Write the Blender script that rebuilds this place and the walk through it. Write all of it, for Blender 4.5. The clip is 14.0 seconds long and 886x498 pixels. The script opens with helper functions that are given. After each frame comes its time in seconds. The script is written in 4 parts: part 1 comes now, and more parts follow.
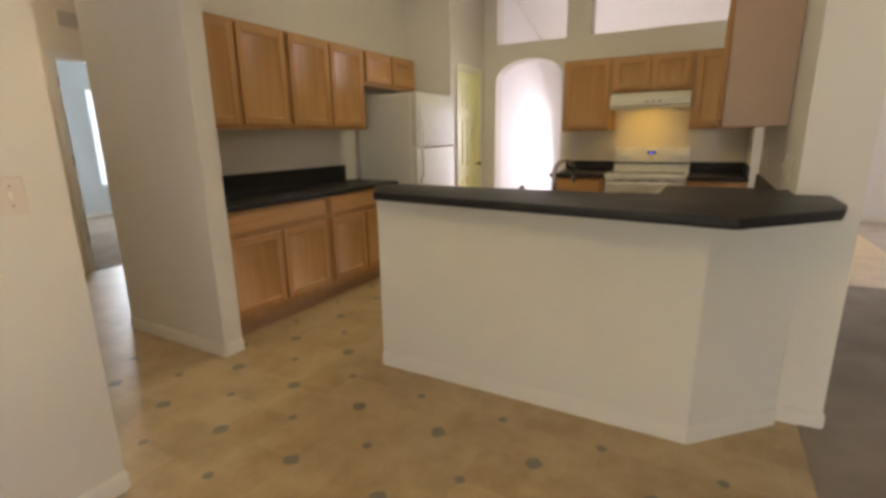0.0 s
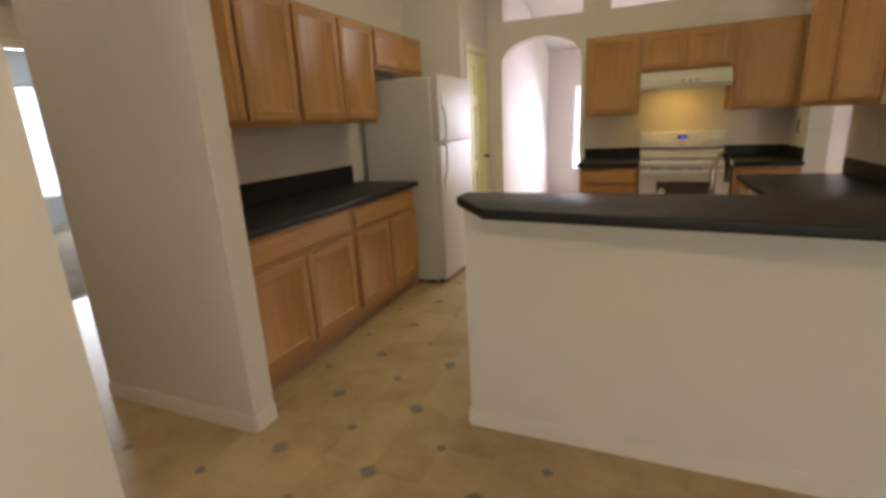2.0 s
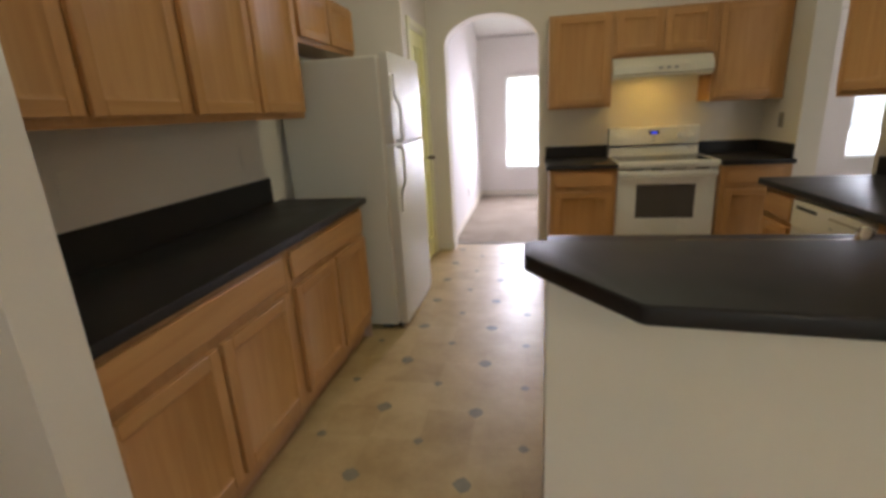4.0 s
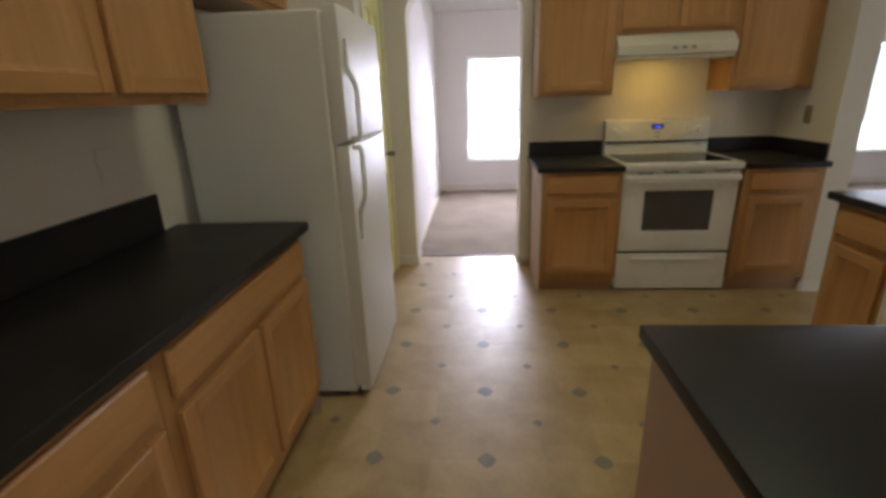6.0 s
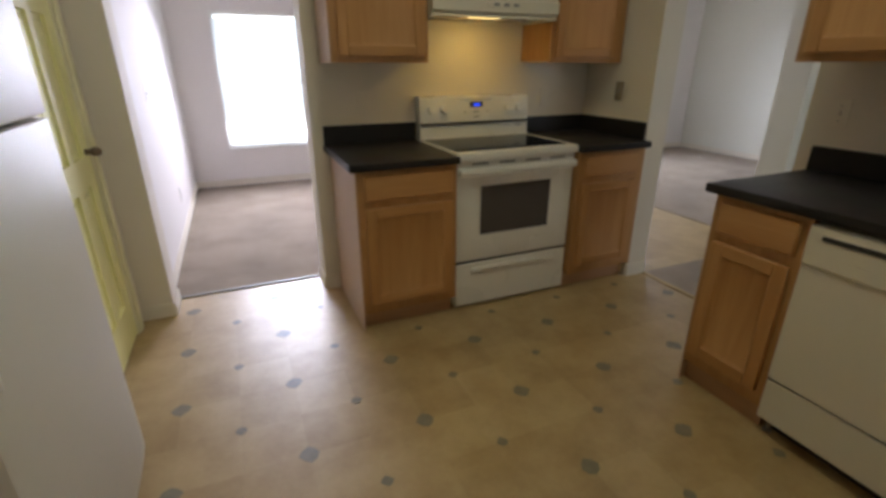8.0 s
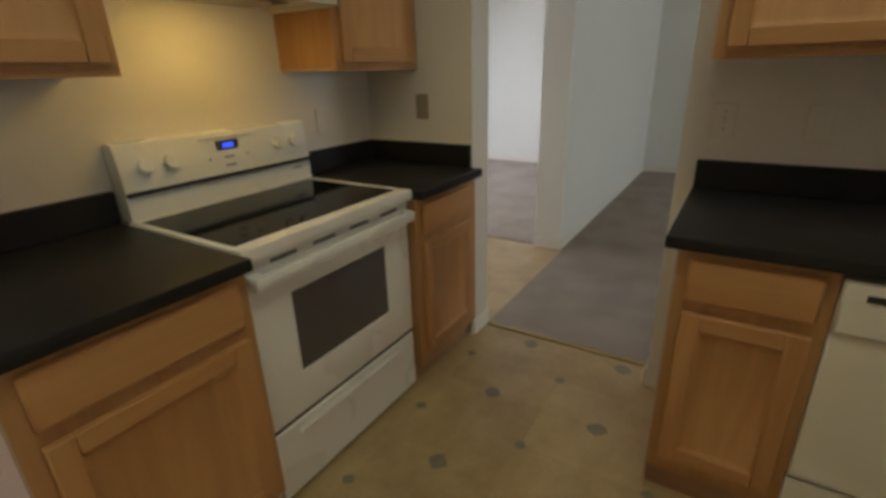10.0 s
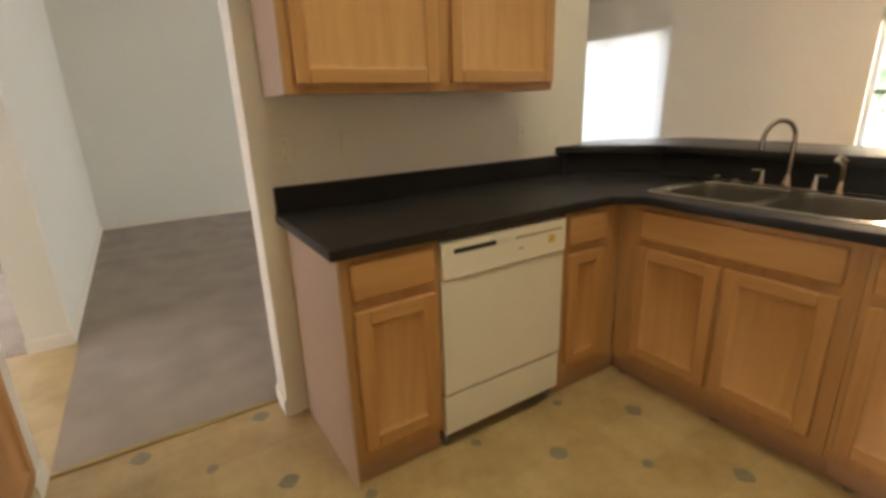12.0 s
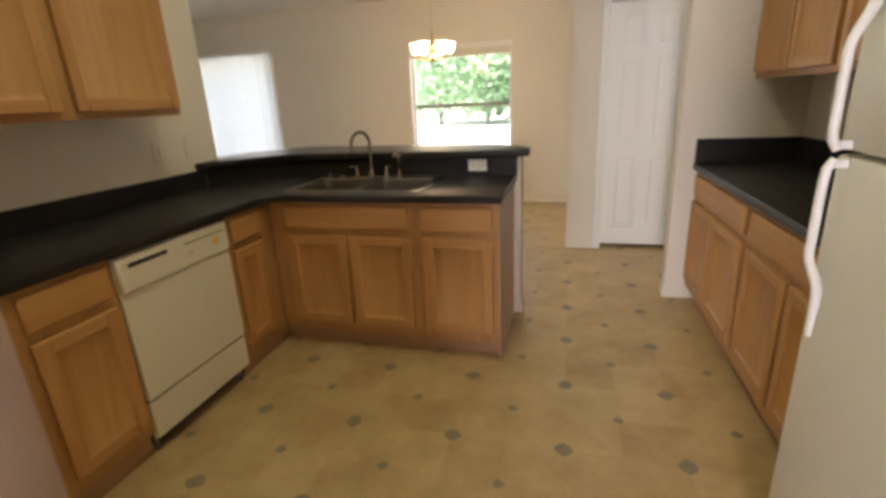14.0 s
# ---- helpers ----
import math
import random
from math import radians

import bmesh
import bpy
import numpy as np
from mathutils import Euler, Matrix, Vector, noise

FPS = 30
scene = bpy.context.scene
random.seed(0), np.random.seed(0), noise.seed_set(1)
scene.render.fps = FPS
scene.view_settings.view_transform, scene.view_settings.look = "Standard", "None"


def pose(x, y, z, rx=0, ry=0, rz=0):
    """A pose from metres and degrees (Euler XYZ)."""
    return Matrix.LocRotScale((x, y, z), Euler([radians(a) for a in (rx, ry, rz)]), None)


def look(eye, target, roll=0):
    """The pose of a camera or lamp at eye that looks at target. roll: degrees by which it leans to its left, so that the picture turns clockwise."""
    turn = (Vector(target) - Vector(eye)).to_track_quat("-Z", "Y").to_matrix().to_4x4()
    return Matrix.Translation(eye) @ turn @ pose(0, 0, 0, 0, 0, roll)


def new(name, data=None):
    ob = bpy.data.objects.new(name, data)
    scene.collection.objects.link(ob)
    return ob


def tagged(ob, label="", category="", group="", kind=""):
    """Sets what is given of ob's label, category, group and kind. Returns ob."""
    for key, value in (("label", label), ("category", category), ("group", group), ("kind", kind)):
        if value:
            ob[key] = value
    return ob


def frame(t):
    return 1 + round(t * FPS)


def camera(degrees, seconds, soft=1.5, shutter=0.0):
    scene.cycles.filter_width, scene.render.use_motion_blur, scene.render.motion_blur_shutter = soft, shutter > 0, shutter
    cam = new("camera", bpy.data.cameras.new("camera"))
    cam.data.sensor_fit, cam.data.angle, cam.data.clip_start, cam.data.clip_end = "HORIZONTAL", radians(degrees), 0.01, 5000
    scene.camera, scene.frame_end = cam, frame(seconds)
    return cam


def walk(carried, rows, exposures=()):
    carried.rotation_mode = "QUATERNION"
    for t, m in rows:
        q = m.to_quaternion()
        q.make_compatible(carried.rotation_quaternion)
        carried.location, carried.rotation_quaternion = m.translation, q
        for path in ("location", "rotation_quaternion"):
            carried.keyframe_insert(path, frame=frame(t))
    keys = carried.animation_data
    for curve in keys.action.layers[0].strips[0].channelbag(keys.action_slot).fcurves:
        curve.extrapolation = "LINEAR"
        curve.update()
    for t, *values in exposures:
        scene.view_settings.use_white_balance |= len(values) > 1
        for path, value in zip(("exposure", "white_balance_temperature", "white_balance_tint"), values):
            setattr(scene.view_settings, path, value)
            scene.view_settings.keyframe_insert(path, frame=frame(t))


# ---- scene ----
cam = camera(86.6, 14.0, soft=3.5)
PATH = [
    (0, (0.706, 0.812, 1.327), (-0.242, 2.51, 0.859), -0.9),
    (0.5, (0.51, 0.863, 1.359), (-0.573, 2.47, 0.866), -1.1),
    (1, (0.257, 0.856, 1.344), (-0.746, 2.514, 0.847), -2.7),
    (1.5, (0.033, 0.896, 1.381), (-0.829, 2.62, 0.846), -2.3),
    (2, (-0.206, 1.099, 1.365), (-0.966, 2.875, 0.848), -2.9),
    (2.5, (-0.423, 1.323, 1.361), (-1.038, 3.155, 0.846), -0.8),
    (3, (-0.601, 1.515, 1.364), (-1.056, 3.39, 0.835), -2.3),
    (5.5, (-1.16, 2.541, 1.411), (-1.468, 4.423, 0.81), -2.8),
    (6, (-1.198, 2.761, 1.396), (-1.347, 4.655, 0.771), -2.0),
    (6.5, (-1.304, 3.012, 1.397), (-1.062, 4.884, 0.735), -2.1),
    (7, (-1.348, 3.249, 1.377), (-0.866, 5.056, 0.667), -1.6),
    (9.5, (-0.984, 4.635, 1.334), (0.326, 5.98, 0.644), -0.5),
    (10, (-0.909, 4.903, 1.344), (0.669, 5.907, 0.635), -1.7),
    (10.5, (-0.757, 5.109, 1.322), (0.996, 5.792, 0.644), -2.9),
    (11, (-0.683, 5.249, 1.32), (1.205, 5.343, 0.665), -0.4),
    (11.5, (-0.729, 5.388, 1.32), (1.066, 4.796, 0.666), -3.0),
    (12, (-0.851, 5.447, 1.308), (0.768, 4.431, 0.718), -1.9),
    (12.5, (-1.009, 5.538, 1.335), (0.336, 4.191, 0.722), -1.8),
    (13, (-1.101, 5.642, 1.339), (-0.032, 4.062, 0.738), -2.1),
    (13.5, (-1.124, 5.796, 1.354), (-0.389, 4.037, 0.748), -3.9),
    (14, (-1.158, 5.901, 1.361), (-0.649, 4.063, 0.757), -2.8),
]
EXPOSURE = [(0.0, 2.04, 6550, 13), (1.5, 1.88, 6700, 15), (3.0, 1.86, 6400, 13), (5.5, 1.59, 6000, 10), (7.0, 1.54, 5950, 10), (9.5, 1.58, 5850, 9),
            (10.5, 1.99, 5950, 10), (11.5, 2.57, 6450, 13), (12.5, 2.69, 6600, 13), (14.0, 2.24, 6650, 13)]
walk(cam, [(t, look(eye, target, roll)) for t, eye, target, roll in PATH], EXPOSURE)

# ---- light ----
world = bpy.data.worlds.new("sky")
scene.world = world
world.use_nodes = True
wn = world.node_tree.nodes
sky = wn.new("ShaderNodeTexSky")
sky.sky_type, sky.sun_disc = "NISHITA", False
sky.sun_elevation, sky.sun_rotation = radians(67), radians(51)
wn["Background"].inputs["Strength"].default_value = 0.15
world.node_tree.links.new(sky.outputs[0], wn["Background"].inputs["Color"])


LIT = 0.22  # share of full power at which the lamps burn


def lamp(name, kind, m, energy, color, **settings):
    data = bpy.data.lights.new(name, kind)
    data.energy, data.color = energy * (1.0 if kind == "SUN" else LIT), color
    for key, value in settings.items():
        setattr(data, key, value)
    ob = new(name, data)
    ob.matrix_world = m
    return ob


SUN_FROM = Vector((0.30, 0.24, 0.92)).normalized()
lamp("sun", "SUN", look(SUN_FROM * 30, (0, 0, 0)), 5.0, (1.0, 0.95, 0.87), angle=radians(0.5))
DAY = (0.94, 0.97, 1.0)
lamp("window_light_front", "AREA", look((-0.79, 9.66, 1.25), (-0.79, 6.8, 0.25)), 92, (0.93, 0.88, 1.0), shape="RECTANGLE", size=1.05, size_y=1.42, spread=radians(125))
lamp("window_light_parlour", "AREA", look((4.1, 9.70, 1.25), (4.1, 6.8, 0.35)), 54, (0.90, 0.90, 1.0), shape="RECTANGLE", size=1.05, size_y=1.42, spread=radians(125))
lamp("window_light_patio", "AREA", look((3.85, -0.30, 1.1), (3.85, 9, 1.1)), 30, (0.98, 0.98, 0.97), shape="RECTANGLE", size=1.8, size_y=2.0, spread=radians(115))
lamp("sky_glow_patio", "AREA", look((3.85, -0.95, 1.1), (3.85, 9, 1.1)), 13, (0.93, 0.98, 0.96), shape="RECTANGLE", size=2.0, size_y=2.1)
lamp("sky_glow_front", "AREA", look((-0.79, 10.15, 1.15), (-0.79, 0, 1.15)), 40, DAY, shape="RECTANGLE", size=1.3, size_y=1.6)
lamp("sky_glow_parlour", "AREA", look((4.1, 10.15, 1.15), (4.1, 0, 1.15)), 26, DAY, shape="RECTANGLE", size=1.3, size_y=1.6)
# Added fill for the entry, as from door glass; no opening is built.
lamp("entry_light", "AREA", look((1.86, 9.70, 1.3), (1.86, 6.4, 0.0)), 56, (1.0, 0.93, 0.94), shape="RECTANGLE", size=0.7, size_y=1.6)
lamp("window_light_dining", "AREA", look((0.25, -0.50, 1.32), (0.25, 5.0, 1.15)), 11, DAY, shape="RECTANGLE", size=1.26, size_y=1.32)
lamp("window_light_bedroom", "AREA", look((-8.60, 5.75, 1.4), (0, 3.6, 1.0)), 85, (0.84, 0.92, 1.0), shape="RECTANGLE", size=0.8, size_y=1.2)
lamp("chandelier_bulbs", "POINT", Matrix.Translation((0.22, 0.95, 1.82)), 29, (1.0, 0.73, 0.43), shadow_soft_size=0.10)
# Unseen tube, assumed from the even yellowish light on the kitchen floor.
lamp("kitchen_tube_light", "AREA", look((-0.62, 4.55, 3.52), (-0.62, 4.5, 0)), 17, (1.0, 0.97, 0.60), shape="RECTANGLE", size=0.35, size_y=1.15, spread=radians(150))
# Unseen bulb, added so that the hall walls turn out warm and bright.
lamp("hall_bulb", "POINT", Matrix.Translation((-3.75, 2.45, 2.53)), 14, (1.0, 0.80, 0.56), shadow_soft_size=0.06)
lamp("sky_glow_bedroom", "AREA", look((-9.1, 5.75, 1.35), (0, 5.75, 1.35)), 60, (0.8, 0.9, 1.0), shape="RECTANGLE", size=1.2, size_y=1.8)
lamp("hood_bulb", "AREA", look((0.09, 6.30, 1.575), (0.09, 6.42, 1.0)), 1.75, (1.0, 0.61, 0.11), shape="RECTANGLE", size=0.20, size_y=0.09)

# ---- materials ----


def mat(name, color, rough=0.5, metal=0.0, vary=0.08, scale=3.0, fine=60.0, bump=0.1, stretch=(1, 1, 1), spec=0.5, detail=0.05, coat=0.0, contrast=1.0):
    m = bpy.data.materials.new(name)
    m.use_nodes = True
    n, l = m.node_tree.nodes, m.node_tree.links
    b = n["Principled BSDF"]
    b.inputs["Roughness"].default_value, b.inputs["Metallic"].default_value = rough, metal
    b.inputs["Specular IOR Level"].default_value = spec
    b.inputs["Coat Weight"].default_value = coat
    tc, mp = n.new("ShaderNodeTexCoord"), n.new("ShaderNodeMapping")
    mp.inputs["Scale"].default_value = stretch
    l.new(tc.outputs["Object"], mp.inputs["Vector"])
    big, small = n.new("ShaderNodeTexNoise"), n.new("ShaderNodeTexNoise")
    big.inputs["Scale"].default_value, big.inputs["Detail"].default_value = scale, 4
    small.inputs["Scale"].default_value, small.inputs["Detail"].default_value = fine, 3
    l.new(mp.outputs[0], big.inputs["Vector"])
    l.new(mp.outputs[0], small.inputs["Vector"])
    mix = n.new("ShaderNodeMix")
    mix.data_type = "RGBA"
    mix.inputs["A"].default_value = (*[max(0, c * (1 - vary)) for c in color], 1)
    mix.inputs["B"].default_value = (*[min(1, c * (1 + vary)) for c in color], 1)
    add = n.new("ShaderNodeMath")
    add.operation = "MULTIPLY_ADD"
    add.inputs[1].default_value = detail * 4
    l.new(small.outputs["Fac"], add.inputs[0])
    l.new(big.outputs["Fac"], add.inputs[2])
    wide = n.new("ShaderNodeMapRange")
    wide.inputs["From Min"].default_value, wide.inputs["From Max"].default_value = 0.5 - 0.5 / contrast, 0.5 + 0.5 / contrast
    add.inputs[2].default_value = 0.0
    l.new(add.outputs[0], wide.inputs["Value"])
    l.new(wide.outputs["Result"], mix.inputs["Factor"])
    l.new(mix.outputs["Result"], b.inputs["Base Color"])
    rr = n.new("ShaderNodeMapRange")
    rr.inputs["To Min"].default_value, rr.inputs["To Max"].default_value = rough * 0.85, min(1, rough * 1.15)
    l.new(big.outputs["Fac"], rr.inputs["Value"])
    l.new(rr.outputs["Result"], b.inputs["Roughness"])
    if bump:
        bp = n.new("ShaderNodeBump")
        bp.inputs["Strength"].default_value, bp.inputs["Distance"].default_value = bump, 0.004
        l.new(small.outputs["Fac"], bp.inputs["Height"])
        l.new(bp.outputs[0], b.inputs["Normal"])
    return m


def glow(name, color, strength):
    m = bpy.data.materials.new(name)
    m.use_nodes = True
    b = m.node_tree.nodes["Principled BSDF"]
    b.inputs["Base Color"].default_value = (*color, 1)
    b.inputs["Emission Color"].default_value, b.inputs["Emission Strength"].default_value = (*color, 1), strength
    return m


def wood(name, dark, light, axis="z", rough=0.52):
    """Oak veneer with long grain."""
    m = bpy.data.materials.new(name)
    m.use_nodes = True
    n, l = m.node_tree.nodes, m.node_tree.links
    b = n["Principled BSDF"]
    tc, mp = n.new("ShaderNodeTexCoord"), n.new("ShaderNodeMapping")
    mp.inputs["Scale"].default_value = (15, 15, 1.15) if axis == "z" else (1.15, 1.15, 15)
    info = n.new("ShaderNodeObjectInfo")
    shift = n.new("ShaderNodeVectorMath")
    shift.operation = "MULTIPLY_ADD"
    l.new(info.outputs["Random"], shift.inputs[0])
    shift.inputs[1].default_value = (7, 5, 9)
    l.new(tc.outputs["Object"], shift.inputs[2])
    l.new(shift.outputs[0], mp.inputs["Vector"])
    grain, pore = n.new("ShaderNodeTexNoise"), n.new("ShaderNodeTexNoise")
    grain.inputs["Scale"].default_value, grain.inputs["Detail"].default_value, grain.inputs["Distortion"].default_value = 1.0, 5, 1.2
    pore.inputs["Scale"].default_value, pore.inputs["Detail"].default_value = 7.0, 2
    for t in (grain, pore):
        l.new(mp.outputs[0], t.inputs["Vector"])
    ramp = n.new("ShaderNodeValToRGB")
    ramp.color_ramp.elements[0].position, ramp.color_ramp.elements[1].position = 0.30, 0.72
    ramp.color_ramp.elements[0].color, ramp.color_ramp.elements[1].color = (*dark, 1), (*light, 1)
    mixv = n.new("ShaderNodeMath")
    mixv.operation = "MULTIPLY_ADD"
    mixv.inputs[1].default_value = 0.22
    l.new(pore.outputs["Fac"], mixv.inputs[0])
    sub = n.new("ShaderNodeMath")
    sub.operation = "MULTIPLY_ADD"
    sub.inputs[1].default_value, sub.inputs[2].default_value = 0.12, -0.17
    l.new(info.outputs["Random"], sub.inputs[0])
    tot = n.new("ShaderNodeMath")
    l.new(grain.outputs["Fac"], tot.inputs[0])
    l.new(sub.outputs[0], tot.inputs[1])
    l.new(tot.outputs[0], mixv.inputs[2])
    l.new(mixv.outputs[0], ramp.inputs["Fac"])
    l.new(ramp.outputs["Color"], b.inputs["Base Color"])
    b.inputs["Roughness"].default_value = rough
    bp = n.new("ShaderNodeBump")
    bp.inputs["Strength"].default_value, bp.inputs["Distance"].default_value = 0.08, 0.002
    l.new(pore.outputs["Fac"], bp.inputs["Height"])
    l.new(bp.outputs[0], b.inputs["Normal"])
    return m


def vinyl_mat():
    """Sheet vinyl printed with 18 inch tan tiles, each a shade of its own."""
    m = bpy.data.materials.new("tan_vinyl")
    m.use_nodes = True
    n, l = m.node_tree.nodes, m.node_tree.links
    b = n["Principled BSDF"]
    tc = n.new("ShaderNodeTexCoord")
    mp = n.new("ShaderNodeMapping")
    mp.inputs["Location"].default_value = (-0.2 / 0.457, -5.66 / 0.457, 0.5)
    mp.inputs["Scale"].default_value = (1 / 0.457, 1 / 0.457, 1)
    l.new(tc.outputs["Object"], mp.inputs["Vector"])
    half = n.new("ShaderNodeMapping")
    half.inputs["Scale"].default_value = (2, 2, 1)
    l.new(mp.outputs[0], half.inputs["Vector"])
    fl = n.new("ShaderNodeVectorMath")
    fl.operation = "FLOOR"
    l.new(half.outputs[0], fl.inputs[0])
    wh = n.new("ShaderNodeTexWhiteNoise")
    l.new(fl.outputs[0], wh.inputs["Vector"])
    mott, fine = n.new("ShaderNodeTexNoise"), n.new("ShaderNodeTexNoise")
    mott.inputs["Scale"].default_value, mott.inputs["Detail"].default_value, mott.inputs["Roughness"].default_value = 4.5, 6, 0.65
    fine.inputs["Scale"].default_value, fine.inputs["Detail"].default_value = 45, 3
    l.new(tc.outputs["Object"], mott.inputs["Vector"])
    l.new(tc.outputs["Object"], fine.inputs["Vector"])
    a = n.new("ShaderNodeMath")
    a.operation = "MULTIPLY_ADD"
    a.inputs[1].default_value = 0.17
    l.new(wh.outputs["Value"], a.inputs[0])
    l.new(mott.outputs["Fac"], a.inputs[2])
    a2 = n.new("ShaderNodeMath")
    a2.operation = "MULTIPLY_ADD"
    a2.inputs[1].default_value = 0.12
    l.new(fine.outputs["Fac"], a2.inputs[0])
    l.new(a.outputs[0], a2.inputs[2])
    ramp = n.new("ShaderNodeValToRGB")
    ramp.color_ramp.elements[0].position, ramp.color_ramp.elements[1].position = 0.42, 0.84
    ramp.color_ramp.elements[0].color, ramp.color_ramp.elements[1].color = (0.350, 0.235, 0.095, 1), (0.515, 0.380, 0.185, 1)
    l.new(a2.outputs[0], ramp.inputs["Fac"])
    # faint printed joint
    fr = n.new("ShaderNodeVectorMath")
    fr.operation = "FRACTION"
    l.new(half.outputs[0], fr.inputs[0])
    sep = n.new("ShaderNodeSeparateXYZ")
    l.new(fr.outputs[0], sep.inputs[0])
    mn = n.new("ShaderNodeMath")
    mn.operation = "MINIMUM"
    l.new(sep.outputs["X"], mn.inputs[0])
    l.new(sep.outputs["Y"], mn.inputs[1])
    lt = n.new("ShaderNodeMath")
    lt.operation = "LESS_THAN"
    lt.inputs[1].default_value = 0.018
    l.new(mn.outputs[0], lt.inputs[0])
    f = n.new("ShaderNodeMath")
    f.operation = "MULTIPLY"
    f.inputs[1].default_value = 0.07
    l.new(lt.outputs[0], f.inputs[0])
    mix = n.new("ShaderNodeMix")
    mix.data_type = "RGBA"
    mix.inputs["B"].default_value = (0.27, 0.19, 0.11, 1)
    l.new(f.outputs[0], mix.inputs["Factor"])
    l.new(ramp.outputs["Color"], mix.inputs["A"])
    l.new(mix.outputs["Result"], b.inputs["Base Color"])
    rr = n.new("ShaderNodeMapRange")
    rr.inputs["To Min"].default_value, rr.inputs["To Max"].default_value = 0.34, 0.46
    b.inputs["Specular IOR Level"].default_value = 0.85
    l.new(mott.outputs["Fac"], rr.inputs["Value"])
    l.new(rr.outputs["Result"], b.inputs["Roughness"])
    bp = n.new("ShaderNodeBump")
    bp.inputs["Strength"].default_value, bp.inputs["Distance"].default_value = 0.12, 0.003
    l.new(fine.outputs["Fac"], bp.inputs["Height"])
    l.new(bp.outputs[0], b.inputs["Normal"])
    return m


def sheer(name, color, through_light):
    """Thin plastic that lets light through."""
    m = bpy.data.materials.new(name)
    m.use_nodes = True
    n, l = m.node_tree.nodes, m.node_tree.links
    b = n["Principled BSDF"]
    b.inputs["Base Color"].default_value, b.inputs["Roughness"].default_value = (*color, 1), 0.5
    tr, mx = n.new("ShaderNodeBsdfTranslucent"), n.new("ShaderNodeMixShader")
    tr.inputs["Color"].default_value = (*color, 1)
    mx.inputs["Fac"].default_value = through_light
    l.new(b.outputs[0], mx.inputs[1])
    l.new(tr.outputs[0], mx.inputs[2])
    l.new(mx.outputs[0], n["Material Output"].inputs["Surface"])
    return m


def glass_mat():
    m = bpy.data.materials.new("window_glass")
    m.use_nodes = True
    n, l = m.node_tree.nodes, m.node_tree.links
    tr, gl, mx = n.new("ShaderNodeBsdfTransparent"), n.new("ShaderNodeBsdfGlossy"), n.new("ShaderNodeMixShader")
    gl.inputs["Roughness"].default_value = 0.02
    mx.inputs["Fac"].default_value = 0.025
    l.new(tr.outputs[0], mx.inputs[1])
    l.new(gl.outputs[0], mx.inputs[2])
    l.new(mx.outputs[0], n["Material Output"].inputs["Surface"])
    return m


PAINT = mat("wall_paint", (0.74, 0.69, 0.595), 0.75, vary=0.06, scale=1.2, fine=140, bump=0.10, spec=0.25)
CEIL = mat("ceiling_paint", (0.80, 0.78, 0.74), 0.9, vary=0.03, scale=2, fine=90, bump=0.5, spec=0.1)
TRIM = mat("white_trim", (0.80, 0.79, 0.75), 0.4, vary=0.03, scale=4, fine=50, bump=0.03)
PALE = mat("pale_paint", (0.80, 0.765, 0.745), 0.75, vary=0.03, scale=1.2, fine=140, bump=0.2, spec=0.25)
LIVING = mat("pale_sage_paint", (0.745, 0.738, 0.665), 0.75, vary=0.04, scale=1.2, fine=140, bump=0.2, spec=0.25)
BLUEISH = mat("pale_blue_paint", (0.64, 0.69, 0.71), 0.75, vary=0.03, scale=1.2, fine=140, bump=0.2, spec=0.25)
YELLOW = mat("pale_yellow_paint", (0.90, 0.88, 0.42), 0.5, vary=0.05, scale=2, fine=60, bump=0.05)
# White trim with the yellow light round the pantry put into its colour.
YELLOWLIT_TRIM = mat("yellow_lit_trim", (0.85, 0.82, 0.56), 0.45, vary=0.03, scale=4, fine=50, bump=0.03)
VINYL = vinyl_mat()
INSERT = mat("grey_green_insert", (0.185, 0.168, 0.115), 0.50, vary=0.35, scale=25, fine=160, bump=0.1, detail=0.12, spec=0.6)
CARPET = mat("taupe_carpet", (0.255, 0.205, 0.155), 0.95, contrast=2.4, vary=0.24, scale=3.0, fine=260, bump=1.0, spec=0.05, detail=0.05)
pile = CARPET.node_tree.nodes["Principled BSDF"]
pile.inputs["Sheen Weight"].default_value, pile.inputs["Sheen Roughness"].default_value = 0.26, 0.45
pile.inputs["Sheen Tint"].default_value = (0.95, 0.91, 0.90, 1)
OAK = wood("honey_oak", (0.44, 0.218, 0.070), (0.53, 0.288, 0.103))
OAKH = wood("honey_oak_rail", (0.43, 0.212, 0.068), (0.52, 0.282, 0.100), "x")
OAKB = wood("honey_oak_frame", (0.40, 0.205, 0.070), (0.50, 0.28, 0.106))
OAKD = wood("oak_toe_board", (0.38, 0.22, 0.115), (0.46, 0.275, 0.145), "x", 0.55)
ENDP = mat("pinkish_end_laminate", (0.51, 0.365, 0.26), 0.45, vary=0.05, scale=5, fine=70, bump=0.05)
BLACK = mat("black_laminate", (0.0115, 0.0105, 0.0105), 0.44, vary=0.35, scale=6, fine=420, bump=0.10, detail=0.25, spec=0.30)
WHITE = mat("white_enamel", (0.78, 0.77, 0.72), 0.28, vary=0.02, scale=3, fine=220, bump=0.03)
CREAM = mat("cream_enamel", (0.735, 0.695, 0.565), 0.32, vary=0.03, scale=3, fine=120, bump=0.03)
FRIDGE = mat("white_pebbled_enamel", (0.68, 0.66, 0.57), 0.44, vary=0.02, scale=3, fine=260, bump=0.25, spec=0.22)
BLKGLASS = mat("black_ceramic_glass", (0.004, 0.004, 0.0045), 0.07, vary=0.1, scale=5, fine=300, bump=0.0, spec=0.12)
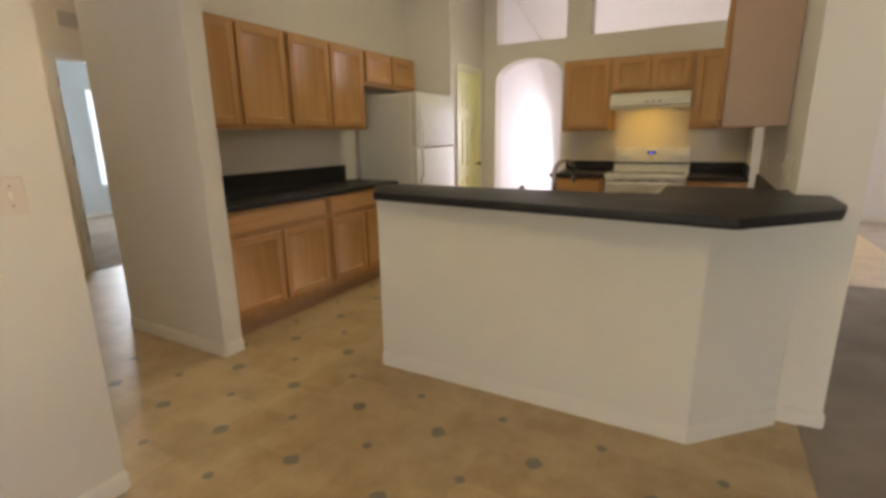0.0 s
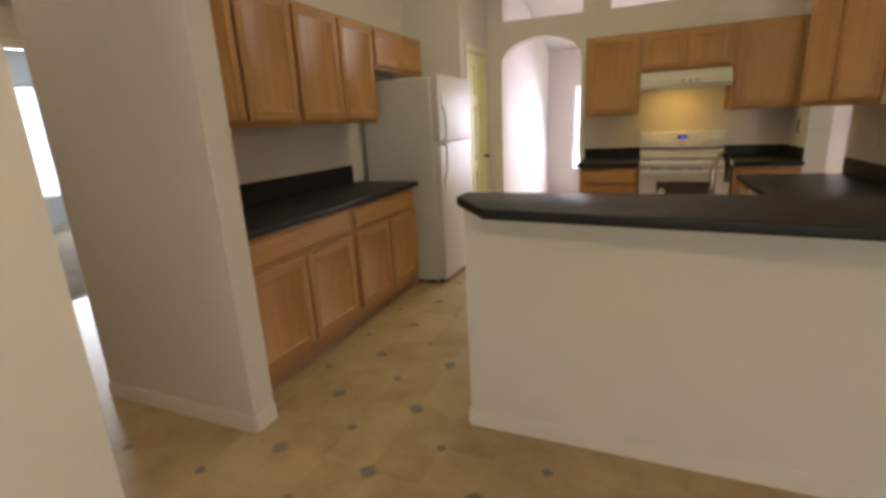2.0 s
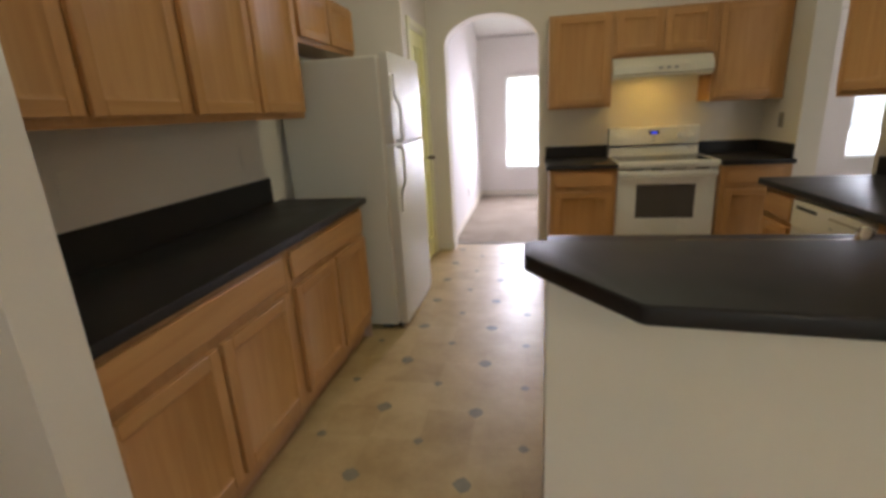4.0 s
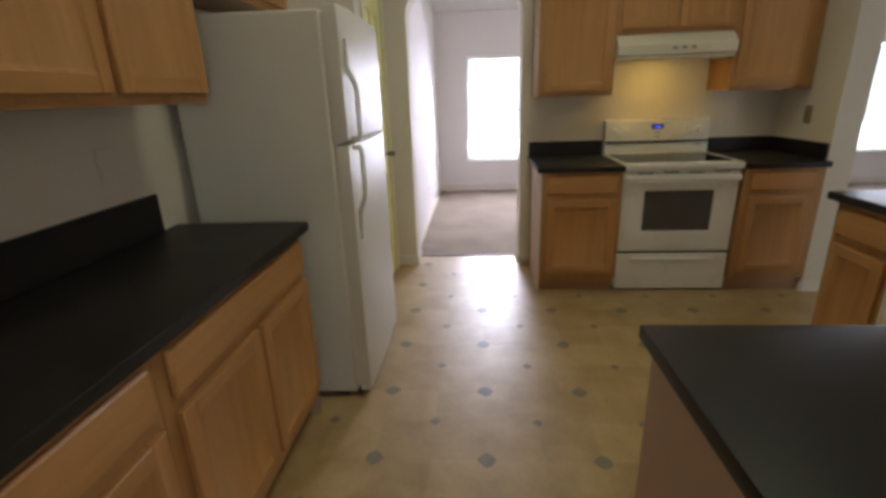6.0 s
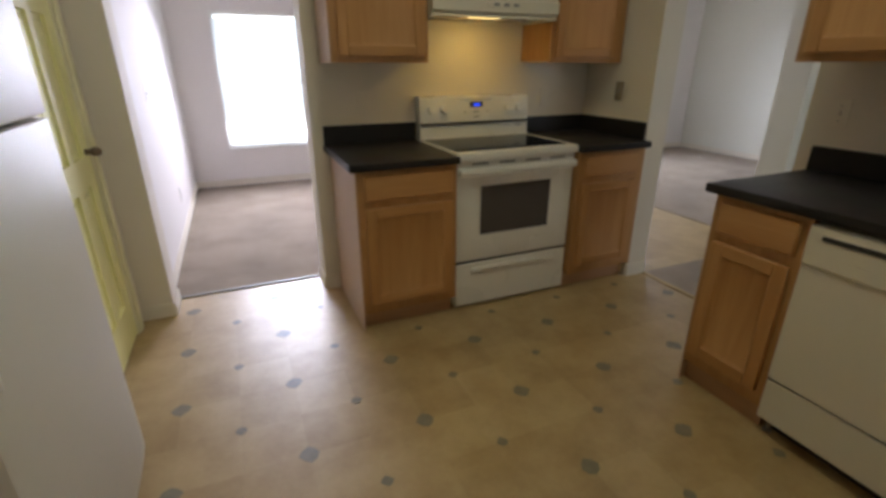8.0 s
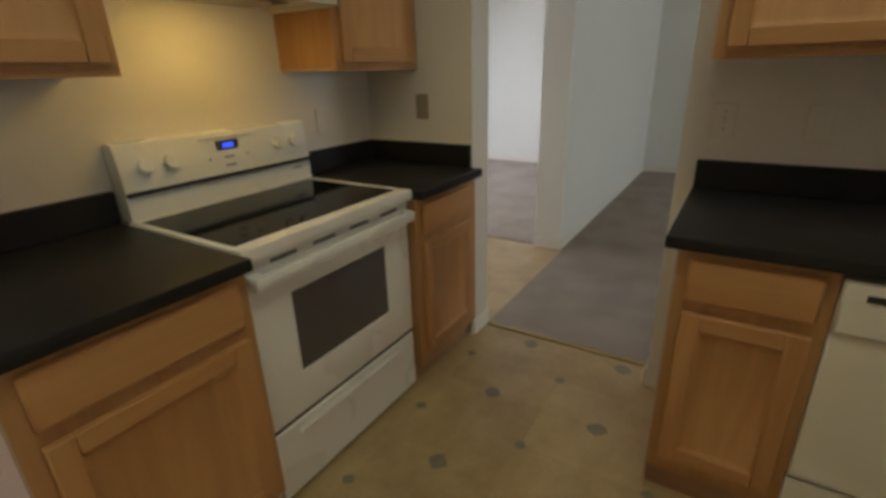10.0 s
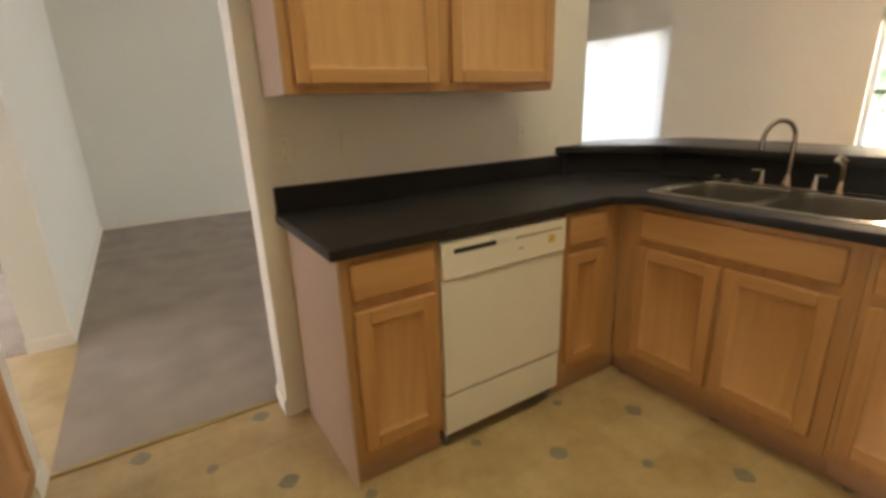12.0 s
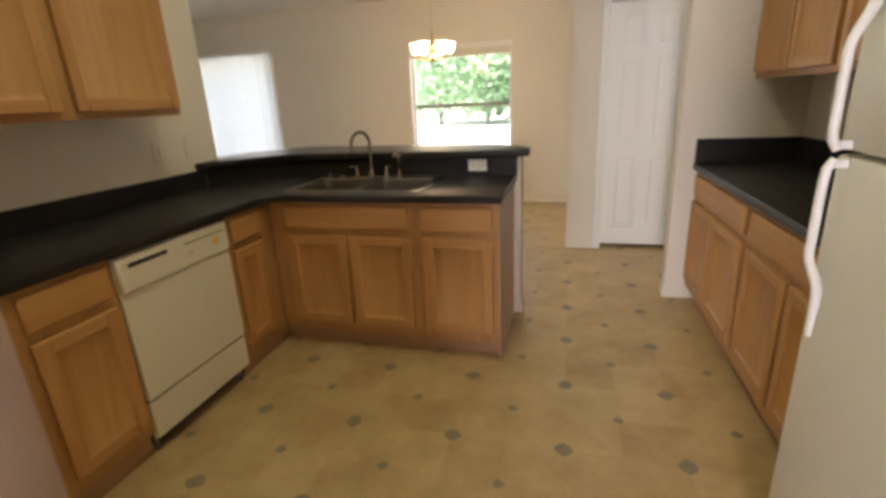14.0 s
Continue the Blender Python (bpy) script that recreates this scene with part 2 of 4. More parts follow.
DARKPL = mat("dark_plastic", (0.022, 0.022, 0.022), 0.5, vary=0.2, bump=0.05)
OVENGL = mat("dark_oven_glass", (0.085, 0.078, 0.074), 0.14, vary=0.2, bump=0.0)
GREYPL = mat("grey_plastic", (0.30, 0.29, 0.27), 0.5, vary=0.1, bump=0.03)
STEEL = mat("brushed_stainless", (0.50, 0.48, 0.43), 0.20, 1.0, vary=0.08, scale=6, fine=120, bump=0.06, stretch=(1, 14, 1))
CHROME = mat("satin_chrome", (0.36, 0.31, 0.26), 0.2, 1.0, vary=0.05, bump=0.0)
BRASS = mat("aged_brass", (0.45, 0.33, 0.16), 0.3, 1.0, vary=0.12, bump=0.02)
METALPL = mat("brushed_metal_plate", (0.30, 0.25, 0.18), 0.38, 0.6, vary=0.15, bump=0.03)
GROOVE = mat("yellowed_groove", (0.36, 0.31, 0.19), 0.5, vary=0.1, bump=0.02)
BRONZE = mat("brown_metal_plate", (0.16, 0.12, 0.085), 0.4, 0.6, vary=0.12, bump=0.02)
SWPLATE = mat("almond_plate", (0.72, 0.64, 0.54), 0.4, vary=0.03, bump=0.02)
PLATE = mat("ivory_plate", (0.74, 0.69, 0.58), 0.4, vary=0.03, bump=0.02)
BLIND = sheer("white_blind_vinyl", (0.86, 0.87, 0.88), 0.6)
GLASS = glass_mat()
ALU = mat("white_window_frame", (0.76, 0.76, 0.73), 0.4, vary=0.04, bump=0.02)
LEAF = sheer("tree_leaf", (0.40, 0.55, 0.36), 0.6)
BARK = mat("tree_bark", (0.28, 0.24, 0.19), 0.9, vary=0.3, scale=6, fine=40, bump=0.6)
GRASS = mat("sandy_yard", (0.46, 0.43, 0.34), 0.9, vary=0.25, scale=1.5, fine=60, bump=0.4)
CRYSTAL = glow("lit_chandelier_glass", (1.0, 0.84, 0.62), 1.4)
DISPLAY = glow("blue_display", (0.05, 0.10, 1.0), 0.34)
HOODLENS = glow("hood_lamp_lens", (1.0, 0.66, 0.22), 0.95)
BADGE = mat("yellow_sticker", (0.62, 0.45, 0.08), 0.5, vary=0.05, bump=0.0)

# ---- building helpers ----
XF = Matrix()


def at(m):
    """Set the placement for the parts that follow."""
    global XF
    XF = m


def box(bm, x0, x1, y0, y1, z0, z1, bev=0.0, segs=1):
    m = Matrix.Translation(((x0 + x1) / 2, (y0 + y1) / 2, (z0 + z1) / 2)) @ Matrix.Diagonal((abs(x1 - x0), abs(y1 - y0), abs(z1 - z0), 1))
    vs = bmesh.ops.create_cube(bm, size=1, matrix=m)["verts"]
    if bev:
        es = list({e for v in vs for e in v.link_edges})
        bmesh.ops.bevel(bm, geom=es, offset=bev, segments=segs, profile=0.5, affect="EDGES")
    return bm


def boxes(*rows, bev=0.0, segs=1):
    bm = bmesh.new()
    for r in rows:
        box(bm, *r, bev=bev, segs=segs)
    return bm


def prism(bm, pts, axis, a, b):
    """Extrude a polygon along an axis from a to b. pts lie in the two other axes, in order."""
    put = {"x": lambda u, v, w: (w, u, v), "y": lambda u, v, w: (u, w, v), "z": lambda u, v, w: (u, v, w)}[axis]
    lo = [bm.verts.new(put(u, v, a)) for u, v in pts]
    hi = [bm.verts.new(put(u, v, b)) for u, v in pts]
    n = len(pts)
    fs = [bm.faces.new(lo), bm.faces.new(list(reversed(hi)))]
    for i in range(n):
        j = (i + 1) % n
        fs.append(bm.faces.new((lo[j], lo[i], hi[i], hi[j])))
    bmesh.ops.recalc_face_normals(bm, faces=fs)
    return bm


def slab(outer, holes, z0, z1, bev=0.006, segs=2):
    """A flat sheet with holes and an eased rim."""
    bm = bmesh.new()
    es = []
    for loop in (outer, *holes):
        vs = [bm.verts.new((x, y, z0)) for x, y in loop]
        es += [bm.edges.new((vs[i], vs[(i + 1) % len(vs)])) for i in range(len(vs))]
    fs = bmesh.ops.triangle_fill(bm, edges=es, use_beauty=True)["geom"]
    fs = [f for f in fs if isinstance(f, bmesh.types.BMFace)]
    out = bmesh.ops.extrude_face_region(bm, geom=fs)["geom"]
    for v in out:
        if isinstance(v, bmesh.types.BMVert):
            v.co.z = z1
    bmesh.ops.recalc_face_normals(bm, faces=bm.faces)
    if bev:
        rim = [e for e in bm.edges if len(e.link_faces) == 2 and {abs(round(f.normal.z)) for f in e.link_faces} == {0, 1}]
        bmesh.ops.bevel(bm, geom=rim, offset=bev, segments=segs, profile=0.5, affect="EDGES")
    return bm


def tube(bm, pts, r, seg=12):
    """A round bar along points; r is one radius or one for each point."""
    rs = r if isinstance(r, (list, tuple)) else [r] * len(pts)
    pts = [Vector(p) for p in pts]
    rings, side = [], None
    for i, p in enumerate(pts):
        d = (pts[min(i + 1, len(pts) - 1)] - pts[max(i - 1, 0)]).normalized()
        if side is None:
            side = d.orthogonal().normalized()
        side = (side - d * side.dot(d)).normalized()
        up = d.cross(side)
        rings.append([bm.verts.new(p + rs[i] * (math.cos(2 * math.pi * k / seg) * side + math.sin(2 * math.pi * k / seg) * up)) for k in range(seg)])
    for a, b in zip(rings, rings[1:]):
        for k in range(seg):
            bm.faces.new((a[k], a[(k + 1) % seg], b[(k + 1) % seg], b[k]))
    bm.faces.new(list(reversed(rings[0])))
    bm.faces.new(rings[-1])
    return bm


def lathe(bm, profile, centre, seg=20):
    """Turn (radius, height) pairs round an upright axis."""
    cx, cy, cz = centre
    rings = [[bm.verts.new((cx + max(r, 1e-4) * math.cos(2 * math.pi * k / seg), cy + max(r, 1e-4) * math.sin(2 * math.pi * k / seg), cz + h)) for k in range(seg)] for r, h in profile]
    for a, b in zip(rings, rings[1:]):
        for k in range(seg):
            bm.faces.new((a[k], a[(k + 1) % seg], b[(k + 1) % seg], b[k]))
    bm.faces.new(list(reversed(rings[0])))
    bm.faces.new(rings[-1])
    return bm


def knob_bm(x, y, z, r, d, seg=18):
    """A turned knob whose axis points to -y."""
    bm = bmesh.new()
    lathe(bm, [(r, 0), (r, d * 0.7), (r * 0.9, d), (0.0, d)], (0, 0, 0), seg)
    bmesh.ops.transform(bm, matrix=pose(x, y, z, 90, 0, 0), verts=bm.verts)
    return bm


def finish(name, bm, material):
    bm.transform(XF)
    me = bpy.data.meshes.new(name)
    bm.to_mesh(me)
    bm.free()
    me.materials.append(material)
    me.shade_smooth()
    me.set_sharp_from_angle(angle=radians(38))
    return new(name, me)


def part(name, bm, material, parent, label=""):
    ob = finish(name, bm, material)
    ob.parent = parent
    if parent.type == "EMPTY":
        ob.matrix_parent_inverse = parent.matrix_basis.inverted()
    if label:
        tagged(ob, label)
    return ob


def thing(name, base, label, category, group=""):
    ob = new(name)
    ob.empty_display_size = 0.1
    ob.matrix_basis = Matrix.Translation(XF @ Vector(base))
    return tagged(ob, label, category, group)


def whole(name, bm, material, label, category, group="", kind=""):
    return tagged(finish(name, bm, material), label, category, group, kind)


def setting(name, bm, material, label, category):
    return tagged(finish(name, bm, material), label, category, kind="structure")

# ---- the shell ----
RIDGE, EAVE_S, EAVE_N, TOP = 4.7, 2.58, 2.42, 3.70
Y_S, Y_N, Y_K = -0.40, 9.80, 6.58
X_L, X_R, X_E = -2.47, 1.05, 5.88


def roof(y):
    if y <= RIDGE:
        return EAVE_S + (TOP - EAVE_S) * (y - Y_S) / (RIDGE - Y_S)
    return TOP + (EAVE_N - TOP) * (y - RIDGE) / (Y_N - RIDGE)


def upright(bm, x0, x1, y0, y1, z0=0.0, z1=None):
    """A piece of wall up to the vaulted ceiling, or to z1."""
    if z1 is not None:
        return box(bm, x0, x1, y0, y1, z0, z1)
    ys = [y0] + ([RIDGE] if y0 < RIDGE < y1 else []) + [y1]
    pts = [(y0, z0), (y1, z0)] + [(y, roof(y) + 0.01) for y in reversed(ys)]
    return prism(bm, pts, "x", x0, x1)


def wall(name, label, rows, material=PAINT):
    bm = bmesh.new()
    for r in rows:
        upright(bm, *r)
    return setting(name, bm, material, label, "wall")


floor_kitchen = setting("floor", boxes((-4.85, 1.19, Y_S, 6.80, -0.05, 0.0)), VINYL, "tan sheet vinyl floor printed with small grey diamonds", "floor")
setting("floor_entry", boxes((1.20, 2.52, 5.955, Y_N, -0.05, 0.0)), VINYL, "pale vinyl floor of the entry", "floor")
setting("floor_carpet_living", boxes((1.19, X_E, Y_S, 5.955, -0.05, 0.006)), CARPET, "taupe cut-pile carpet of the living room", "carpet")
setting("floor_carpet_parlour", boxes((2.52, X_E, 5.955, Y_N, -0.05, 0.006)), CARPET, "taupe cut-pile carpet of the front room", "carpet")
setting("floor_carpet_front", boxes((-1.76, 1.20, 6.80, Y_N, -0.05, 0.006)), CARPET, "pale taupe carpet beyond the archway", "carpet")
setting("floor_carpet_bedroom", boxes((-8.9, -4.85, 1.3, 7.0, -0.05, 0.006)), CARPET, "grey carpet of the bedroom", "carpet")
setting("threshold_1", boxes((1.182, 1.214, 5.095, 5.955, 0.0, 0.009), bev=0.003), BRASS, "dull brass carpet strip at the doorway", "threshold")
setting("threshold_2", boxes((-1.72, -0.855, 6.785, 6.815, 0.0, 0.009), bev=0.003), GREYPL, "grey metal carpet strip under the archway", "threshold")
setting("threshold_3", boxes((-4.86, -4.83, 3.2, 3.98, 0.0, 0.009), bev=0.003), DARKPL, "dark strip at the bedroom door", "threshold")

# ceilings
bm = bmesh.new()
prism(bm, [(Y_S - 0.15, roof(Y_S)), (RIDGE, TOP), (RIDGE, TOP + 0.1), (Y_S - 0.15, EAVE_S + 0.1)], "x", -2.90, X_E + 0.15)
prism(bm, [(RIDGE, TOP), (Y_N + 0.15, EAVE_N), (Y_N + 0.15, EAVE_N + 0.1), (RIDGE, TOP + 0.1)], "x", -2.90, X_E + 0.15)
setting("ceiling", bm, CEIL, "white vaulted ceiling with fine texture", "ceiling")
setting("ceiling_hall", boxes((-8.9, -2.90, 1.2, 7.0, 2.72, 2.82)), CEIL, "white flat ceiling of the hall", "ceiling")

# stove wall: archway, plant ledges above
ARCH0, ARCH1, SPRING, RISE, SILL = -1.72, -0.855, 1.96, 0.26, 2.40
YB = 6.785
mid, half = (ARCH0 + ARCH1) / 2, (ARCH1 - ARCH0) / 2
curve = [(mid - half * math.cos(math.pi * k / 24), SPRING + RISE * math.sin(math.pi * k / 24)) for k in range(25)]
STOVE_WALL = "off-white wall with a rounded archway and open ledges above"
wall("wall_stove_left", STOVE_WALL, [(-1.99, ARCH0, Y_K, YB, 0, SILL)])
wall("wall_stove_right", STOVE_WALL, [(ARCH1, 1.21, Y_K, YB, 0, SILL)])
setting("wall_arch", prism(bmesh.new(), curve + [(ARCH1, SILL), (ARCH0, SILL)], "y", Y_K, YB), PAINT, STOVE_WALL, "wall")
for xa, xb, z in ((-1.99, -1.71, SILL), (-0.85, -0.583, SILL), (0.90, 1.21, SILL), (-1.71, -0.85, 3.02), (-0.583, 0.90, 3.02)):
    wall("wall_ledge", "off-white wall between the open plant ledges", [(xa, xb, Y_K, YB, z)])

wall("wall_range_side", "off-white stub wall beside the stove counter", [(X_R, 1.21, 5.97, Y_K)])
wall("wall_sink_side", "off-white wall behind the dishwasher run", [(X_R, 1.275, 3.29, 3.50), (X_R, 1.21, 3.50, 5.095), (X_R, 1.21, 5.095, 5.97, 2.30)])
wall("wall_counter_side", "off-white wall behind the long counter", [(-2.85, X_L, 2.64, 6.80)])
wall("wall_hall_end", "off-white wall end between hall and kitchen", [(-2.85, -1.81, 2.515, 2.64)])
wall("wall_closet_front", "off-white wall end beside the closet", [(-1.43, -1.155, 1.45, 1.58), (-2.09, -1.43, 1.45, 1.58, 2.06), (-4.85, -2.09, 1.45, 1.58, 0, 2.75)])
wall("wall_dining_side", "off-white wall beside the dining area with a switch", [(-1.29, -1.155, Y_S, 1.45)])
# Unseen wall, added so that outdoor light can't reach under the closet door.
wall("wall_closet_side", "unseen off-white side wall that keeps daylight out of the closet", [(-2.9, -2.8, 0.67, 1.45)])
wall("wall_closet_back", "off-white back wall of the closet", [(-2.9, -1.29, 0.55, 0.67)])
# pantry box
PD0, PD1, PX = 5.86, 6.44, -1.88
wall("wall_pantry_front", "off-white pantry wall with a door opening", [(PX - 0.11, PX, 5.67, PD0), (PX - 0.11, PX, PD1, Y_K), (PX - 0.11, PX, PD0, PD1, 2.07)])
wall("wall_pantry_side", "off-white pantry wall beside the refrigerator", [(X_L, PX - 0.11, 5.67, 5.78)])

# outer walls
def pierced(name, label, x0, x1, y0, y1, wins, top, material=PAINT):
    """A wall along x with openings (xa, xb, za, zb)."""
    bm = bmesh.new()
    xs = x0
    for xa, xb, za, zb in wins:
        box(bm, xs, xa, y0, y1, 0, top)
        if za > 0:
            box(bm, xa, xb, y0, y1, 0, za)
        box(bm, xa, xb, y0, y1, zb, top)
        xs = xb
    box(bm, xs, x1, y0, y1, 0, top)
    return setting(name, bm, material, label, "wall")


W_DIN = (-0.42, 0.92, 0.62, 2.03)
W_PAT = (3.00, 4.75, 0.02, 2.08)
W_FRO = (-1.34, -0.24, 0.43, 1.88)
W_PAR = (3.55, 4.66, 0.43, 1.88)
pierced("wall_south", "warm off-white dining wall with a window and patio door", -2.9, X_E, Y_S - 0.14, Y_S, [W_DIN, W_PAT], EAVE_S + 0.03)
pierced("wall_north", "pale front wall with two bright windows", -1.9, X_E, Y_N, Y_N + 0.14, [W_FRO, W_PAR], EAVE_N + 0.03, PALE)
wall("wall_east", "pale end wall of the living rooms", [(X_E, X_E + 0.14, Y_S - 0.14, Y_N + 0.14)], LIVING)
wall("wall_front_room_side", "pale side wall of the front room", [(-1.90, -1.76, 6.785, Y_N)], PALE)
wall("wall_between_rooms", "pale wall between living room and front room", [(2.50, X_E, 5.98, 6.19)], LIVING)
wall("wall_entry_side", "pale wall between front room and entry", [(1.06, 1.20, 6.785, Y_N)], PALE)
bm = boxes((-4.95, -4.85, 1.45, 3.20, 0, 2.75), (-4.95, -4.85, 3.98, 7.0, 0, 2.75), (-4.95, -4.85, 3.20, 3.98, 2.12, 2.75))
setting("wall_hall_far", bm, PAINT, "off-white hall wall with the bedroom doorway", "wall")
setting("wall_hall_north", boxes((-4.85, -2.85, 6.80, 6.94, 0, 2.75)), PAINT, "off-white wall closing the hall", "wall")
setting("wall_bedroom_far", boxes((-8.9, -8.76, 1.2, 5.25, 0, 2.75), (-8.9, -8.76, 6.3, 7.0, 0, 2.75), (-8.9, -8.76, 5.25, 6.3, 0, 0.52), (-8.9, -8.76, 5.25, 6.3, 2.22, 2.75)), BLUEISH, "pale blue bedroom wall with a bright window", "wall")
setting("wall_bedroom_north", boxes((-8.76, -4.95, 6.86, 7.0, 0, 2.75)), BLUEISH, "pale blue bedroom wall", "wall")
setting("wall_bedroom_south", boxes((-8.76, -4.95, 1.2, 1.34, 0, 2.75)), BLUEISH, "pale blue bedroom wall", "wall")

# half wall of the breakfast bar, cut across its corner
PEN0, PY0, PY1 = -0.875, 2.900, 3.04
bm = bmesh.new()
prism(bm, [(PEN0, PY0), (0.745, PY0), (1.09, 3.245), (1.09, 3.29), (X_R, 3.29), (X_R, 3.415), (1.02, 3.385), (0.69, PY1), (PEN0, PY1)], "z", 0, 1.018)
setting("wall_bar", bm, PAINT, "off-white half wall under the breakfast bar", "half wall")


def baseboard(x0, y0, x1, y1, nx, ny, h=0.08, t=0.012):
    """A skirting along a wall's face; (nx, ny) points into the room."""
    bm = bmesh.new()
    dx, dy = x1 - x0, y1 - y0
    ln = math.hypot(dx, dy)
    prism(bm, [(0, 0), (t, 0), (t, h * 0.8), (t * 0.45, h), (0, h)], "y", 0, ln)
    ax, ay = Vector((nx, ny, 0)), Vector((dx / ln, dy / ln, 0))
    m = Matrix(((ax.x, ay.x, 0, x0), (ax.y, ay.y, 0, y0), (0, 0, 1, 0), (0, 0, 0, 1)))
    bmesh.ops.transform(bm, matrix=m, verts=bm.verts)
    bmesh.ops.recalc_face_normals(bm, faces=bm.faces)
    return setting("baseboard", bm, PAINT, "white painted baseboard", "baseboard")


D = 0.70710678
for row in (
    (PEN0, PY0, 0.745, PY0, 0, -1), (0.745, PY0, 1.09, 3.245, D, -D), (PEN0, PY0, PEN0, PY1, -1, 0), (1.09, 3.29, 1.275, 3.29, 0, -1),
    (-2.85, 2.515, -1.81, 2.515, 0, -1), (-1.81, 2.515, -1.81, 2.64, 1, 0), (-1.155, Y_S, -1.155, 1.58, 1, 0), (-1.375, 1.58, -1.155, 1.58, 0, 1),
    (-4.85, 1.58, -2.15, 1.58, 0, 1), (-1.155, Y_S, 3.0, Y_S, 0, 1), (4.75, Y_S, X_E, Y_S, 0, 1),
    (X_R, 5.97, X_R, 6.04, -1, 0), (X_R, 5.97, 1.21, 5.97, 0, -1), (X_R, 5.095, 1.21, 5.095, 0, 1), (X_R, 5.04, X_R, 5.095, -1, 0),
    (1.21, 3.50, 1.21, 5.095, 1, 0), (1.275, 3.29, 1.275, 3.50, 1, 0), (ARCH0, Y_K, ARCH0, YB, 1, 0), (-1.88, Y_K, ARCH0, Y_K, 0, -1), (ARCH1, Y_K, ARCH1, YB, -1, 0), (ARCH1, Y_K, -0.77, Y_K, 0, -1),
    (-1.76, 6.785, -1.76, Y_N, 1, 0), (-1.76, Y_N, 1.06, Y_N, 0, -1), (1.20, Y_N, X_E, Y_N, 0, -1), (2.50, 5.98, X_E, 5.98, 0, -1), (2.50, 5.98, 2.50, 6.19, -1, 0),
    (2.50, 6.19, X_E, 6.19, 0, 1), (X_E, Y_S, X_E, 5.98, -1, 0), (X_E, 6.19, X_E, Y_N, -1, 0), (-8.76, 1.34, -8.76, 6.86, 1, 0), (-4.85, 1.58, -4.85, 3.14, 1, 0),
):
    baseboard(*row)


def cased_opening(name, label, p0, p1, h, out, w=0.055, t=0.014, paint=TRIM):
    """Door casing round an opening from p0 to p1; out points into the room."""
    a, b, n = Vector((*p0, 0)), Vector((*p1, 0)), Vector((*out, 0))
    u = (b - a).normalized()
    ln = (b - a).length
    m = Matrix(((u.x, n.x, 0, a.x), (u.y, n.y, 0, a.y), (0, 0, 1, 0), (0, 0, 0, 1)))
    bm = boxes((-w, 0, 0.0, t, 0, h + w), (ln, ln + w, 0.0, t, 0, h + w), (0, ln, 0.0, t, h, h + w), bev=0.004)
    box(bm, 0, 0.016, -0.11, 0.0, 0, h)
    box(bm, ln - 0.016, ln, -0.11, 0.0, 0, h)
    box(bm, 0.016, ln - 0.016, -0.11, 0.0, h - 0.016, h)
    bmesh.ops.transform(bm, matrix=m, verts=bm.verts)
    bmesh.ops.recalc_face_normals(bm, faces=bm.faces)
    return setting(name, bm, paint, label, "door casing")


cased_opening("door_casing_pantry", "white casing round the pantry door, coloured as under yellow light", (PX, PD1), (PX, PD0), 2.07, (1, 0), paint=YELLOWLIT_TRIM)
cased_opening("door_casing_closet", "white painted casing round the closet door", (-2.09, 1.58), (-1.43, 1.58), 2.06, (0, 1), t=0.012)
cased_opening("door_casing_bedroom", "white painted casing round the bedroom doorway", (-4.85, 3.98), (-4.85, 3.20), 2.12, (1, 0))


def panel_door(name, w, h, t, panels, material, label, category="door"):
    """A hinged door with sunk, raised-field panels; local front faces -y."""
    bm = bmesh.new()
    us = sorted({0.0, w, *[p[0] for p in panels], *[p[1] for p in panels]})
    zs = sorted({0.0, h, *[p[2] for p in panels], *[p[3] for p in panels]})
    box(bm, 0, w, 0.0, t, 0, h)
    for xa, xb in zip(us, us[1:]):
        for za, zb in zip(zs, zs[1:]):
            if not any(xa >= p[0] - 1e-6 and xb <= p[1] + 1e-6 and za >= p[2] - 1e-6 and zb <= p[3] + 1e-6 for p in panels):
                box(bm, xa, xb, -0.014, 0.0, za, zb)
    th = thing(name, (w / 2, 0, 0), label, category)
    leaf = part("leaf", bm, material, th)
    for xa, xb, za, zb in panels:
        part("panel", boxes((xa + 0.026, xb - 0.026, -0.008, 0.002, za + 0.026, zb - 0.026), bev=0.009), material, leaf)
    return th


at(pose(PX - 0.022, 5.878, 0.012, 0, 0, 90))
pw = 0.545
pd = panel_door("pantry_door", pw, 2.035, 0.035, [(0.09, 0.245, 1.62, 1.92), (0.30, 0.455, 1.62, 1.92), (0.09, 0.245, 0.95, 1.52), (0.30, 0.455, 0.95, 1.52), (0.09, 0.245, 0.2, 0.82), (0.30, 0.455, 0.2, 0.82)], YELLOW, "pale yellow panelled pantry door with a dark knob, closed")
bm = knob_bm(pw - 0.045, -0.010, 0.965, 0.013, 0.03)
lathe(bm, [(0.0, -0.022), (0.018, -0.016), (0.026, 0.0), (0.018, 0.016), (0.0, 0.022)], (pw - 0.045, -0.055, 0.965), 14)
part("knob", bm, BRONZE, pd, "dark round knob")

at(pose(-1.447, 1.515, 0.036, 0, 0, 180))
cw = 0.625
cd = panel_door("closet_door", cw, 2.003, 0.03, [(0.085, 0.27, 1.66, 1.92), (0.355, 0.54, 1.66, 1.92), (0.085, 0.27, 0.92, 1.58), (0.355, 0.54, 0.92, 1.58), (0.085, 0.27, 0.16, 0.80), (0.355, 0.54, 0.16, 0.80)], TRIM, "white six-panel closet door, closed")
bm = knob_bm(cw - 0.055, -0.010, 0.93, 0.010, 0.02)
